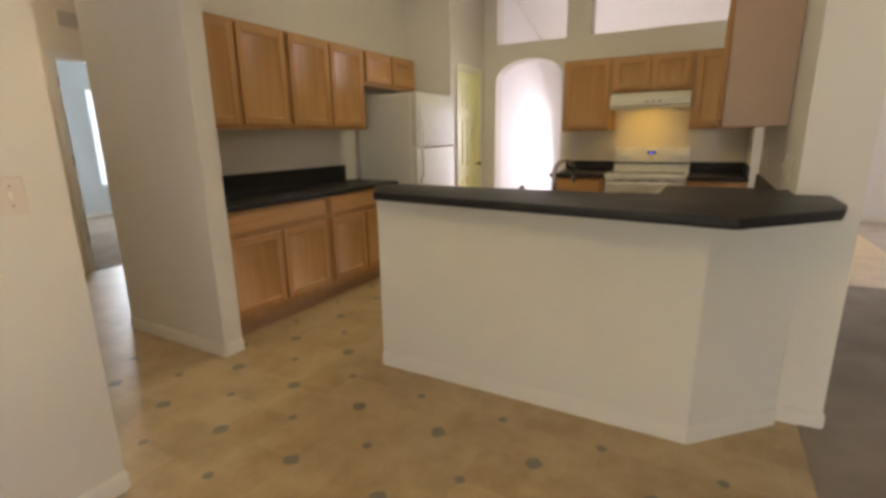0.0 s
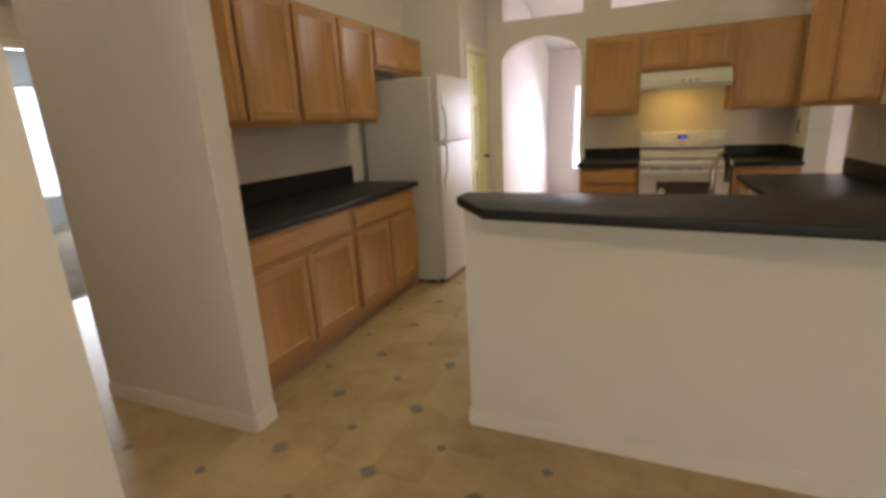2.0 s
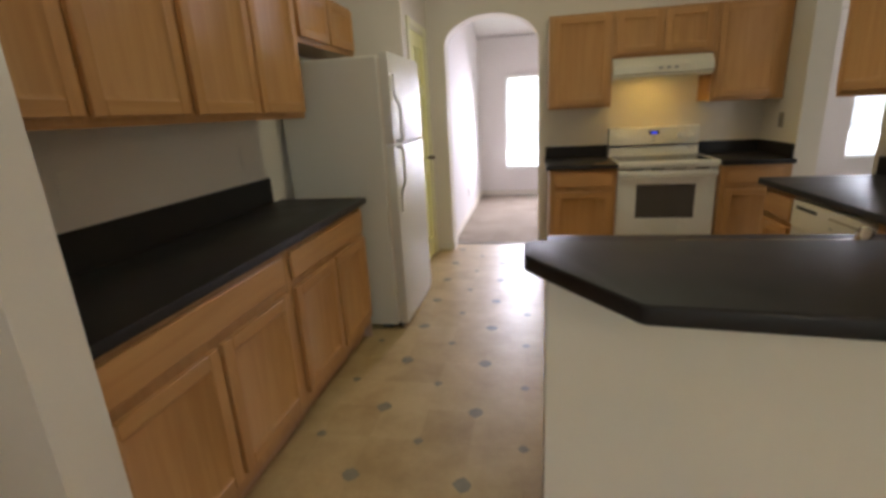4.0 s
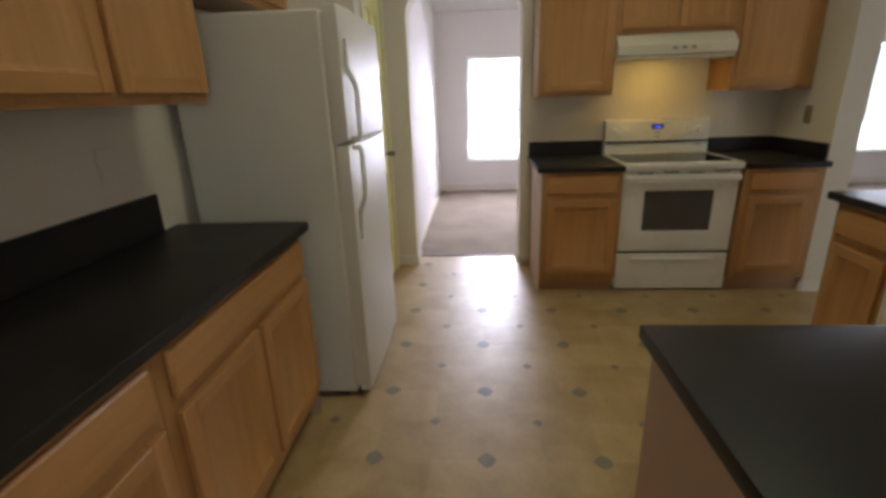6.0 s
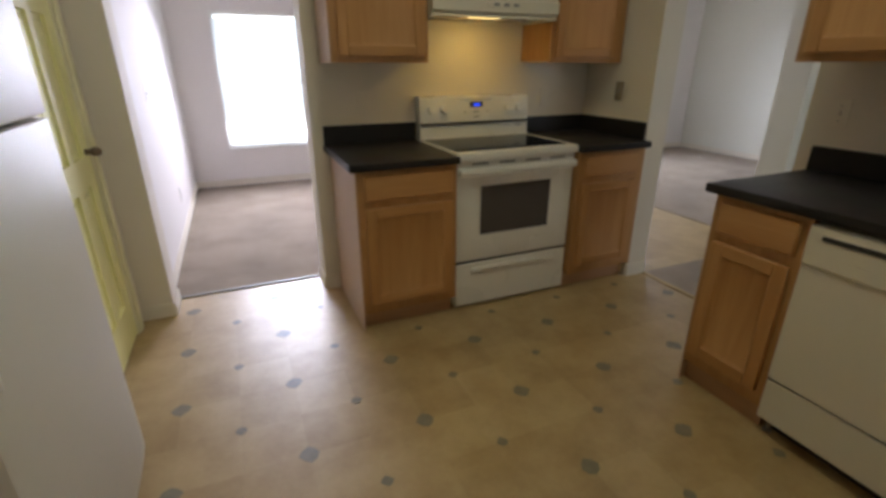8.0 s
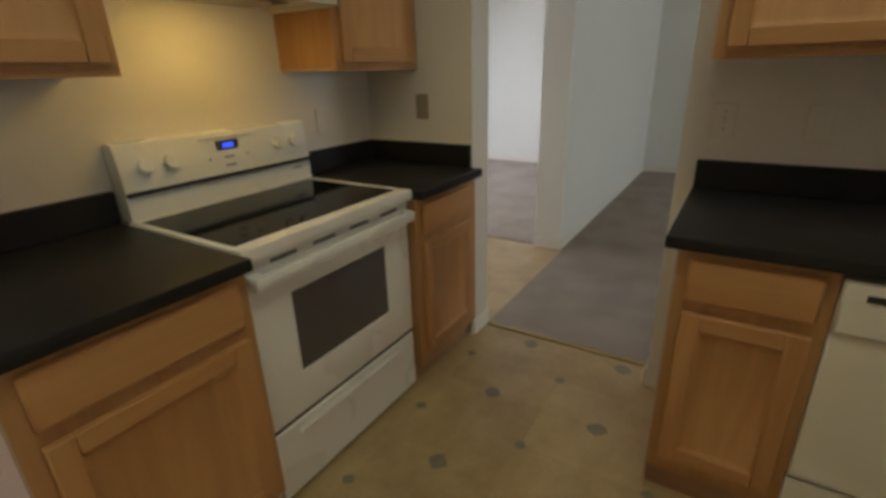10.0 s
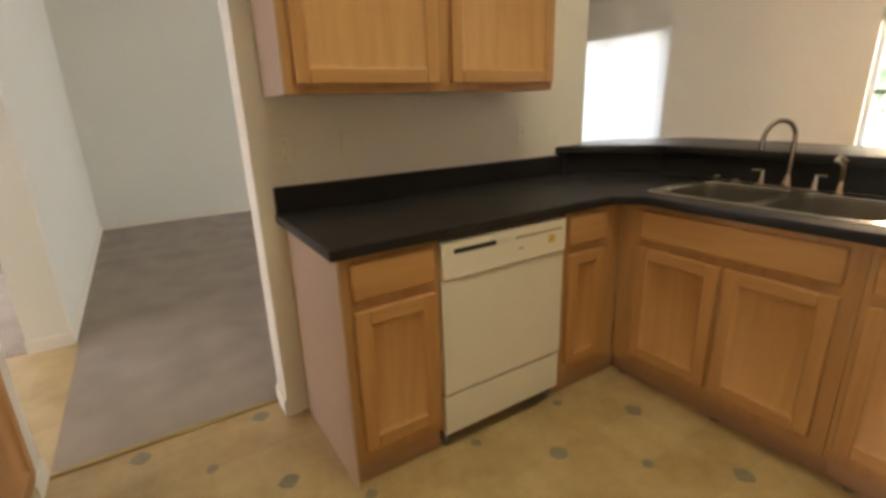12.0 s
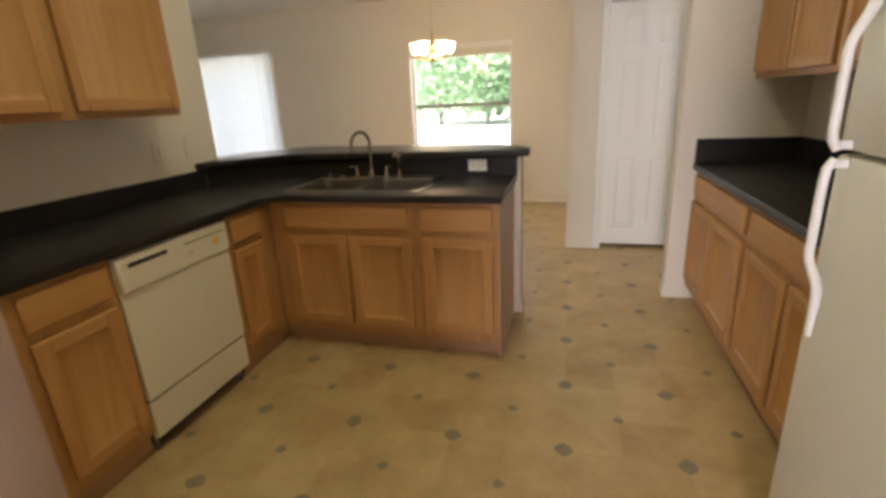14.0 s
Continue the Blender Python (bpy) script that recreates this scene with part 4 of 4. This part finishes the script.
part("filter", boxes((-0.15, 0.40, 0.16, 0.36, 1.583, 1.5895), bev=0.002), STEEL, hood, "mesh grease filter")

# dishwasher, faces -x
at(pose(0.447, 4.645, 0, 0, 0, -90))
dw = thing("dishwasher", (0.3, 0.25, 0), "cream built-in dishwasher under the black counter", "dishwasher")
part("tub", boxes((0.005, 0.600, 0.03, 0.55, 0.10, 0.868)), GREYPL, dw)
part("door", boxes((0.004, 0.601, 0.0, 0.0295, 0.252, 0.7152), bev=0.004), CREAM, dw)
cp = part("control_panel", boxes((0.004, 0.601, -0.010, 0.0295, 0.716, 0.858), bev=0.007), CREAM, dw)
part("latch_recess", boxes((0.03, 0.30, -0.0112, 0.005, 0.808, 0.834), bev=0.002), PLATE, cp)
part("latch_slot", boxes((0.05, 0.235, -0.0125, -0.0108, 0.812, 0.829)), DARKPL, cp, "dark latch slot")
part("vent_line", boxes((0.33, 0.57, -0.0115, -0.0098, 0.815, 0.824)), GROOVE, cp)
part("sticker", boxes((0.50, 0.535, -0.0112, -0.0098, 0.768, 0.800)), BADGE, cp, "small yellow sticker")
part("printed_mark", boxes((0.345, 0.37, -0.0112, -0.0098, 0.772, 0.778)), GREYPL, cp)
part("dial_mark", boxes((0.15, 0.20, -0.0112, -0.0098, 0.760, 0.764)), PLATE, cp)
part("lower_panel", boxes((0.004, 0.601, 0.004, 0.0295, 0.072, 0.243), bev=0.004), CREAM, dw)
part("shadow_gap", boxes((0.006, 0.599, 0.012, 0.029, 0.2435, 0.2515)), DARKPL, dw)
part("toe_recess", boxes((0.006, 0.599, 0.08, 0.10, 0.0, 0.0995)), DARKPL, dw)
for x in (0.03, 0.57):
    bm = bmesh.new()
    lathe(bm, [(0.016, 0), (0.016, 0.01), (0.008, 0.012), (0.008, 0.10)], (x, 0.055, 0), 10)
    part("foot", bm, GREYPL, dw)

# refrigerator, faces +x
at(pose(-1.79, 4.685, 0, 0, 0, 90))
FW, FH, SPLIT = 0.755, 1.735, 1.215
fr = thing("refrigerator", (FW / 2, 0.3, 0), "white top-freezer refrigerator with curved handles", "refrigerator")
part("cabinet", boxes((0.0, FW, 0.0, 0.63, 0.03, FH - 0.015), bev=0.008), FRIDGE, fr)
part("gasket", boxes((0.012, FW - 0.012, -0.018, 0.001, 0.06, FH - 0.03)), PLATE, fr)


def bowed(x0, x1, z0, z1, y0, y1, bow=0.012):
    """A door whose front bows out a little, with rounded upright edges."""
    bm = bmesh.new()
    n = 12
    front = [(x0 + (x1 - x0) * k / n, y0 - bow * math.sin(math.pi * k / n) ** 0.6) for k in range(n + 1)]
    pts = front + [(x1, y1), (x0, y1)]
    prism(bm, pts, "z", z0, z1)
    es = [e for e in bm.edges if abs(e.verts[0].co.z - e.verts[1].co.z) < 1e-6]
    bmesh.ops.bevel(bm, geom=es, offset=0.006, segments=2, profile=0.5, affect="EDGES")
    return bm


fz = part("freezer_door", bowed(0.0, FW, SPLIT + 0.006, FH, -0.068, -0.0185), FRIDGE, fr)
fd = part("fridge_door", bowed(0.0, FW, 0.042, SPLIT - 0.006, -0.068, -0.0185), FRIDGE, fr)


def pull(z0, z1):
    """A slim handle: a stem by the split, a straight grip, then a blade that runs into the door."""
    bm = bmesh.new()
    pts, rs = [], []
    for k in range(21):
        u = k / 20
        fall = min(1.0, max(0.0, (u - 0.50) / 0.24))
        fall = fall * fall * (3 - 2 * fall)
        rise = min(1.0, u / 0.06)
        pts.append((0.050, -0.080 - (0.016 + 0.014 * rise) * (1 - fall), z0 + (z1 - z0) * u))
        rs.append(0.0098 + 0.0015 * fall - 0.0055 * max(0.0, u - 0.75) / 0.25)
    tube(bm, pts, rs, 12)
    lo, hi = sorted((z0, z0 + (z1 - z0) * 0.045))
    box(bm, 0.044, 0.056, -0.104, -0.070, lo, hi, bev=0.003)
    return bm


part("handle", pull(SPLIT + 0.010, SPLIT + 0.40), WHITE, fz, "white slim handle")
part("handle", pull(SPLIT - 0.010, SPLIT - 0.42), WHITE, fd, "white slim handle")
part("kick_grille", boxes((0.03, FW - 0.03, -0.016, -0.001, 0.008, 0.040)), DARKPL, fr, "dark kick grille")
part("hinge_cap", boxes((FW - 0.09, FW - 0.02, -0.06, 0.0, FH + 0.0005, FH + 0.012), bev=0.003), WHITE, fr)
for x in (0.05, FW - 0.05):
    part("roller", boxes((x - 0.02, x + 0.02, 0.05, 0.12, 0.0, 0.031)), DARKPL, fr)

# ---- sink and taps ----
at(Matrix())
sink = thing("kitchen_sink", ((SX0 + SX1) / 2, (SY0 + SY1) / 2, CT1), "stainless double-bowl drop-in sink", "sink")
MIDX = (SX0 + SX1) / 2 - 0.01
bowls = ((SX0 + 0.045, MIDX - 0.018), (MIDX + 0.018, SX1 - 0.045))
BY0, BY1 = SY0 + 0.085, SY1 - 0.035
holes = [rounded([(a, BY0), (b, BY0), (b, BY1), (a, BY1)], [0.045] * 4, 5) for a, b in bowls]
part("rim", slab(rounded([(SX0, SY0), (SX1, SY0), (SX1, SY1), (SX0, SY1)], [0.03] * 4, 4), holes, CT1 + 0.0005, CT1 + 0.007, 0.003, 1), STEEL, sink)
for hole in holes:
    bm = bmesh.new()
    cx, cy = sum(p[0] for p in hole) / len(hole), sum(p[1] for p in hole) / len(hole)
    levels = [(1.0, CT1 + 0.004), (0.985, CT1 - 0.06), (0.96, CT1 - 0.13), (0.90, CT1 - 0.165), (0.12, CT1 - 0.175)]
    rings = [[bm.verts.new((cx + (x - cx) * s, cy + (y - cy) * s, z)) for x, y in hole] for s, z in levels]
    for a, b in zip(rings, rings[1:]):
        for k in range(len(hole)):
            bm.faces.new((a[k], b[k], b[(k + 1) % len(hole)], a[(k + 1) % len(hole)]))
    bowl = part("bowl", bm, STEEL, sink)
    bm = bmesh.new()
    lathe(bm, [(0.045, 0.0), (0.045, 0.004), (0.03, 0.003), (0.0, 0.001)], (cx, cy, CT1 - 0.1755), 20)
    part("drain", bm, CHROME, bowl)
TZ = CT1 + 0.007
fx, fy = 0.045, SY0 + 0.042
tap = thing("faucet", (fx, fy, TZ), "brushed gooseneck kitchen faucet with two lever handles", "faucet")
part("deck_plate", slab(rounded([(fx - 0.13, fy - 0.025), (fx + 0.13, fy - 0.025), (fx + 0.13, fy + 0.025), (fx - 0.13, fy + 0.025)], [0.02] * 4, 4), [], TZ, TZ + 0.009, 0.003, 1), CHROME, tap)
bm = bmesh.new()
lathe(bm, [(0.024, 0), (0.024, 0.012), (0.016, 0.03), (0.012, 0.05)], (fx, fy, TZ + 0.009), 16)
neck = [(fx, fy, TZ + 0.03), (fx, fy, TZ + 0.21)]
for k in range(1, 13):
    a = math.pi * k / 12
    q = 0.072 * (1 - math.cos(a))
    neck.append((fx + q * 0.45, fy + q * 0.89, TZ + 0.21 + 0.072 * math.sin(a)))
neck.append((neck[-1][0], neck[-1][1], TZ + 0.165))
tube(bm, neck, 0.0105, 12)
part("spout", bm, CHROME, tap)
for s in (-1, 1):
    bm = bmesh.new()
    lathe(bm, [(0.018, 0), (0.014, 0.02), (0.011, 0.045), (0.010, 0.060), (0.0, 0.062)], (fx + s * 0.10, fy, TZ + 0.009), 14)
    tube(bm, [(fx + s * 0.10, fy, TZ + 0.062), (fx + s * 0.118, fy + 0.008, TZ + 0.066), (fx + s * 0.142, fy + 0.012, TZ + 0.066)], [0.006, 0.0055, 0.005], 10)
    part("handle", bm, CHROME, tap)
spray = thing("side_sprayer", (-0.14, fy, TZ), "brushed side sprayer standing on the sink rim", "sprayer")
bm = bmesh.new()
lathe(bm, [(0.020, 0), (0.020, 0.008), (0.013, 0.02), (0.012, 0.05)], (-0.14, fy, TZ), 14)
part("holder", bm, CHROME, spray)
bm = bmesh.new()
tube(bm, [(-0.14, fy, TZ + 0.045), (-0.14, fy, TZ + 0.10), (-0.136, fy + 0.006, TZ + 0.125), (-0.12, fy + 0.022, TZ + 0.14)], [0.010, 0.013, 0.016, 0.017], 12)
part("spray_head", bm, CHROME, spray)
for x, h in ((0.335, 0.022), (0.25, 0.012)):
    bm = bmesh.new()
    lathe(bm, [(0.024, 0), (0.024, h), (0.016, h + 0.006), (0.0, h + 0.006)], (x, fy, TZ), 16)
    whole("sink_hole_cap", bm, CHROME, "satin round cap on the sink rim", "cap")


# ---- plates, vents, lights ----
def wall_plate(m, w, h, kind, label, category, material=PLATE, face=None):
    at(m)
    th = thing("outlet" if kind == "outlet" else "light_switch", (0, 0, 0), label, category)
    part("plate", boxes((-w / 2, w / 2, -0.006, -0.0005, -h / 2, h / 2), bev=0.002), material, th)
    if kind == "outlet":
        for s in (-1, 1):
            part("socket", boxes((-0.016, 0.016, -0.0075, -0.0055, s * 0.019 - 0.013, s * 0.019 + 0.013), bev=0.001), face or TRIM, th)
    else:
        n = max(1, round(w / 0.065))
        for k in range(n):
            x = (k - (n - 1) / 2) * 0.046
            part("toggle", boxes((x - 0.005, x + 0.005, -0.016, -0.0055, -0.010, 0.012), bev=0.002), face or TRIM, th)
            for s in (-1, 1):
                part("screw", boxes((x - 0.003, x + 0.003, -0.0072, -0.0058, s * 0.03 - 0.003, s * 0.03 + 0.003), bev=0.001), GREYPL, th)
    return th


wall_plate(pose(-1.155, 1.405, 1.168, 0, 0, 90), 0.118, 0.115, "switch", "almond double light switch plate", "light switch", SWPLATE, PLATE)
wall_plate(pose(X_R, 6.243, 1.185, 0, 0, -90), 0.07, 0.115, "switch", "brown metal light switch plate by the doorway", "light switch", METALPL, GREYPL)
for x in (-0.545, 0.707):
    wall_plate(pose(x, Y_K, 1.14), 0.07, 0.115, "outlet", "ivory outlet plate over the stove counter", "outlet", PAINT, PLATE)
for y, kind in ((4.967, "switch"), (4.70, "outlet"), (3.745, "switch"), (3.515, "outlet")):
    wall_plate(pose(X_R, y, 1.155, 0, 0, -90), 0.07, 0.115, kind, "ivory wall plate over the dishwasher counter", "wall plate", PLATE, PAINT)
for y in (3.256, 4.30):
    wall_plate(pose(X_L, y, 1.2, 0, 0, 90), 0.07, 0.115, "outlet", "ivory outlet over the long counter", "outlet", PLATE, PAINT)
wall_plate(pose(-0.615, PY1 + 0.012, 0.972, 0, 0, 180) @ pose(0, 0, 0, 0, 90, 0), 0.07, 0.115, "outlet", "white outlet turned sideways on the black bar facing", "outlet", WHITE, PLATE)
wall_plate(pose(-1.76, 7.55, 1.17, 0, 0, 90), 0.07, 0.115, "switch", "white light switch beyond the archway", "light switch", WHITE, TRIM)
wall_plate(pose(-1.76, 8.2, 0.32, 0, 0, 90), 0.07, 0.115, "outlet", "white outlet near the front room carpet", "outlet", WHITE, GREYPL)
wall_plate(pose(1.9, Y_S, 1.17, 0, 0, 180), 0.07, 0.115, "switch", "ivory light switch on the dining wall", "light switch")
at(Matrix())
vent = thing("return_vent", (-4.85, 3.42, 2.46), "off-white louvred return vent over the bedroom door", "vent")
part("frame", boxes((-4.8495, -4.838, 3.28, 3.62, 2.38, 2.40), (-4.8495, -4.838, 3.28, 3.62, 2.54, 2.56), (-4.8495, -4.838, 3.28, 3.30, 2.40, 2.54), (-4.8495, -4.838, 3.60, 3.62, 2.40, 2.54)), PLATE, vent)
part("backing", boxes((-4.8495, -4.847, 3.30, 3.60, 2.40, 2.54)), GREYPL, vent)
for k in range(6):
    part("slat", boxes((-4.8465, -4.840, 3.30, 3.60, 2.404 + k * 0.023, 2.414 + k * 0.023)), PLATE, vent)

# chandelier over the dining area
CX, CY, CZ = 0.22, 0.95, 1.825
ch = thing("chandelier", (CX, CY, CZ), "lit brass chandelier with frosted tulip shades", "chandelier")
bm = bmesh.new()
lathe(bm, [(0.0, -0.10), (0.02, -0.09), (0.035, -0.05), (0.015, -0.01), (0.03, 0.04), (0.012, 0.09), (0.010, 0.20)], (CX, CY, CZ), 16)
part("stem", bm, BRASS, ch)
bm = bmesh.new()
tube(bm, [(CX, CY, CZ + 0.19), (CX, CY, roof(CY) - 0.03)], 0.0035, 8)
part("chain", bm, BRASS, ch)
bm = bmesh.new()
lathe(bm, [(0.06, 0.0), (0.05, -0.025), (0.015, -0.035)], (CX, CY, roof(CY) - 0.004), 16)
part("canopy", bm, BRASS, ch)
for k in range(6):
    a = 2 * math.pi * k / 6 + 0.3
    ux, uy = math.cos(a), math.sin(a)
    bm = bmesh.new()
    tube(bm, [(CX + ux * r, CY + uy * r, CZ + h) for r, h in ((0.02, -0.03), (0.08, -0.07), (0.14, -0.06), (0.175, -0.02))], 0.006, 8)
    arm = part("arm", bm, BRASS, ch)
    bm = bmesh.new()
    seg = 18
    prof = [(0.012, -0.02), (0.034, 0.0), (0.046, 0.035), (0.044, 0.06), (0.058, 0.085)]
    rings = []
    for i, (r, h) in enumerate(prof):
        wav = 0.010 if i == len(prof) - 1 else 0.0
        rings.append([bm.verts.new((CX + ux * 0.175 + r * math.cos(2 * math.pi * q / seg), CY + uy * 0.175 + r * math.sin(2 * math.pi * q / seg), CZ + h + wav * math.cos(6 * 2 * math.pi * q / seg))) for q in range(seg)])
    for ra, rb in zip(rings, rings[1:]):
        for q in range(seg):
            bm.faces.new((ra[q], ra[(q + 1) % seg], rb[(q + 1) % seg], rb[q]))
    part("shade", bm, CRYSTAL, arm, "lit frosted glass shade")

# assumed ceiling light of the kitchen, on the vault, out of view
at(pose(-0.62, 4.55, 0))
cl = thing("unseen_ceiling_light", (0, 0, 3.56), "assumed white ceiling light, out of view, with a lit diffuser", "ceiling light")
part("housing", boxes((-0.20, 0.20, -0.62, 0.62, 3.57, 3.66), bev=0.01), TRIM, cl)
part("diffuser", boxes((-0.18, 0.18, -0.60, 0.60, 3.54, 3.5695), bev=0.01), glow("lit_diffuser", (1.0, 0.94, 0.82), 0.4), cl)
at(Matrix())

# assumed flush dome on the hall ceiling, out of view, housing the added bulb
hl = thing("unseen_hall_light", (-3.75, 2.45, 2.72), "assumed lit dome light on the hall ceiling, out of view", "ceiling light")
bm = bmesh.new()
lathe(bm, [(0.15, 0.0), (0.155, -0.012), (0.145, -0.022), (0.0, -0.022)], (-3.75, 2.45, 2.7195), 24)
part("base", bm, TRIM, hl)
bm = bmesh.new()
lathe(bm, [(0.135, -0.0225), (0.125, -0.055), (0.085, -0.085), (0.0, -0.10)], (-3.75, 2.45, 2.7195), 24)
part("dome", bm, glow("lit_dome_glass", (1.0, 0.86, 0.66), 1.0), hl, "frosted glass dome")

# patio door with upright blinds
pt = tagged(new("window_5"), "white sliding patio door behind upright blinds", "patio door", kind="structure")
pt.matrix_basis = Matrix.Translation((3.9, Y_S, 0.02))
xa, xb, za, zb = W_PAT
part("frame", boxes((xa, xa + 0.05, -0.52, -0.46, za, zb), (xb - 0.05, xb, -0.52, -0.46, za, zb), (xa + 0.05, xb - 0.05, -0.52, -0.46, za, za + 0.05), (xa + 0.05, xb - 0.05, -0.52, -0.46, zb - 0.05, zb), (3.85, 3.90, -0.52, -0.46, za + 0.05, zb - 0.05), bev=0.004), ALU, pt)
for u, v in ((xa + 0.05, 3.85), (3.90, xb - 0.05)):
    part("pane", boxes((u, v, -0.492, -0.488, za + 0.05, zb - 0.05)), GLASS, pt).visible_shadow = False
part("casing", boxes((xa - 0.05, xa, Y_S + 0.0005, Y_S + 0.014, 0.09, zb + 0.05), (xb, xb + 0.05, Y_S + 0.0005, Y_S + 0.014, 0.09, zb + 0.05), (xa, xb, Y_S + 0.0005, Y_S + 0.014, zb, zb + 0.05), bev=0.003), TRIM, pt)
vb = thing("vertical_blinds", (3.9, -0.36, 2.1), "white vinyl vertical blinds drawn over the patio door", "blinds")
part("head_rail", boxes((xa - 0.03, xb + 0.03, -0.385, -0.335, 2.10, 2.14), bev=0.004), TRIM, vb)
for k in range(23):
    x = xa + 0.02 + k * 0.079
    bm = bmesh.new()
    prism(bm, [(-0.044, 0), (0, 0.006), (0.044, 0), (0.044, 0.0012), (0, 0.0072), (-0.044, 0.0012)], "z", 0.06, 2.0995)
    bmesh.ops.transform(bm, matrix=pose(x, -0.36, 0, 0, 0, 14 + 3 * math.sin(k * 2.3)), verts=bm.verts)
    part("vane", bm, BLIND, vb)

# ---- outdoors ----
setting("ground", boxes((-60, 60, -80, -0.56, -0.25, -0.12)), GRASS, "sunlit pale yard behind the house", "yard")
setting("ground_front", boxes((-60, 60, 9.96, 80, -0.25, -0.12)), GRASS, "sunlit pale yard before the house", "yard")
setting("patio", boxes((-1.6, 5.6, -3.4, -0.58, -0.119, -0.04)), mat("pale_concrete", (0.5, 0.48, 0.44), 0.85, vary=0.1, fine=90, bump=0.4), "pale concrete patio slab", "patio")
RNG = random.Random(5)


def tree(x, y, h, spread):
    th = thing("tree", (x, y, -0.12), "leafy green broadleaf tree at the far edge of the yard", "tree", "trees behind the house")
    bm = bmesh.new()
    tube(bm, [(x, y, -0.15), (x + 0.08, y, h * 0.3), (x - 0.05, y + 0.05, h * 0.6), (x, y, h * 0.85)], [0.16, 0.12, 0.08, 0.03], 8)
    tips = []
    for k in range(9):
        a, z = k * 2.4 + RNG.random(), h * (0.06 + 0.088 * k)
        r = spread * (0.6 + 0.4 * RNG.random())
        tip = (x + r * math.cos(a), y + r * math.sin(a), z + h * 0.12)
        tube(bm, [(x, y, z), ((x + tip[0]) / 2, (y + tip[1]) / 2, z + h * 0.08), tip], [0.07, 0.04, 0.015], 6)
        tips += [tip, ((x + tip[0]) / 2, (y + tip[1]) / 2, z + h * 0.1)]
    part("trunk", bm, BARK, th)
    vs, fs = [], []
    for k in range(4500):
        c = RNG.choice(tips)
        p = Vector(c) + Vector((RNG.gauss(0, 1.0), RNG.gauss(0, 1.0), RNG.gauss(0, 0.75)))
        p.z = max(p.z, 0.1 + 0.9 * RNG.random())
        u = Vector((RNG.gauss(0, 1), RNG.gauss(0, 1), RNG.gauss(0, 1))).normalized()
        w = u.orthogonal().normalized()
        s = 0.12 + 0.13 * RNG.random()
        i = len(vs)
        vs += [p - u * s, p + w * s * 0.55, p + u * s, p - w * s * 0.55]
        fs.append((i, i + 1, i + 2, i + 3))
    me = bpy.data.meshes.new("crown")
    me.from_pydata(vs, [], fs)
    me.materials.append(LEAF)
    ob = new("crown", me)
    ob.parent = th
    ob.matrix_parent_inverse = th.matrix_basis.inverted()


for x, y, h, s in ((-13.0, -24.0, 9.0, 2.6), (-9.6, -22.6, 7.6, 2.2), (-6.2, -24.4, 9.6, 2.8), (-2.9, -22.8, 7.4, 2.2), (0.4, -24.2, 8.8, 2.7), (3.6, -22.7, 7.8, 2.3),
                   (6.9, -24.3, 9.4, 2.8), (-4.6, -27.5, 11.0, 3.0), (1.8, -27.8, 10.6, 3.0), (-11.0, -27.6, 11.2, 3.0)):
    tree(x, y, h, s)

# ---- printed inserts of the vinyl, one by one ----
def insert_mesh(name, r, seed):
    q = random.Random(seed)
    bm = bmesh.new()
    ring = []
    for k in range(8):
        a = math.pi * k / 4
        rr = r * (1.0 if k % 2 == 0 else 0.87) * (0.9 + 0.2 * q.random())
        ring.append((rr * math.cos(a), rr * math.sin(a)))
    prism(bm, ring, "z", -0.001, 0.0009)
    me = bpy.data.meshes.new(name)
    bm.to_mesh(me)
    bm.free()
    me.materials.append(INSERT)
    return me


LARGE = [insert_mesh("diamond", 0.039, s) for s in range(4)]
SMALL = [insert_mesh("diamond", 0.024, s + 9) for s in range(4)]
PITCH = 0.457


def covered(x, y):
    return ((x < -1.95 and y > 2.45) or (x < -1.73 and y > 4.6) or (y > 6.0 and x > -0.8) or (x > 0.45 and 3.0 < y < 5.0) or (y > 6.75) or (x < -1.85 and y > 5.6)
            or (x < -1.1 and y < 1.45) or (x > 1.15) or (2.87 < y < 3.6 and x > -0.9) or (y < -0.35) or x < -3.0)


for i in range(-8, 4):
    for j in range(-14, 4):
        for ms, off in ((LARGE, 0.0), (SMALL, 0.5)):
            x, y = 0.2 + (i + off) * PITCH, 5.66 + (j + off) * PITCH
            if covered(x, y):
                continue
            ob = new("diamond", ms[(i * 3 + j * 5) % 4])
            ob.parent = floor_kitchen
            ob.location = (x, y, 0.0)
            ob.rotation_euler = (0, 0, (i + 2 * j) % 4 * math.pi / 2)
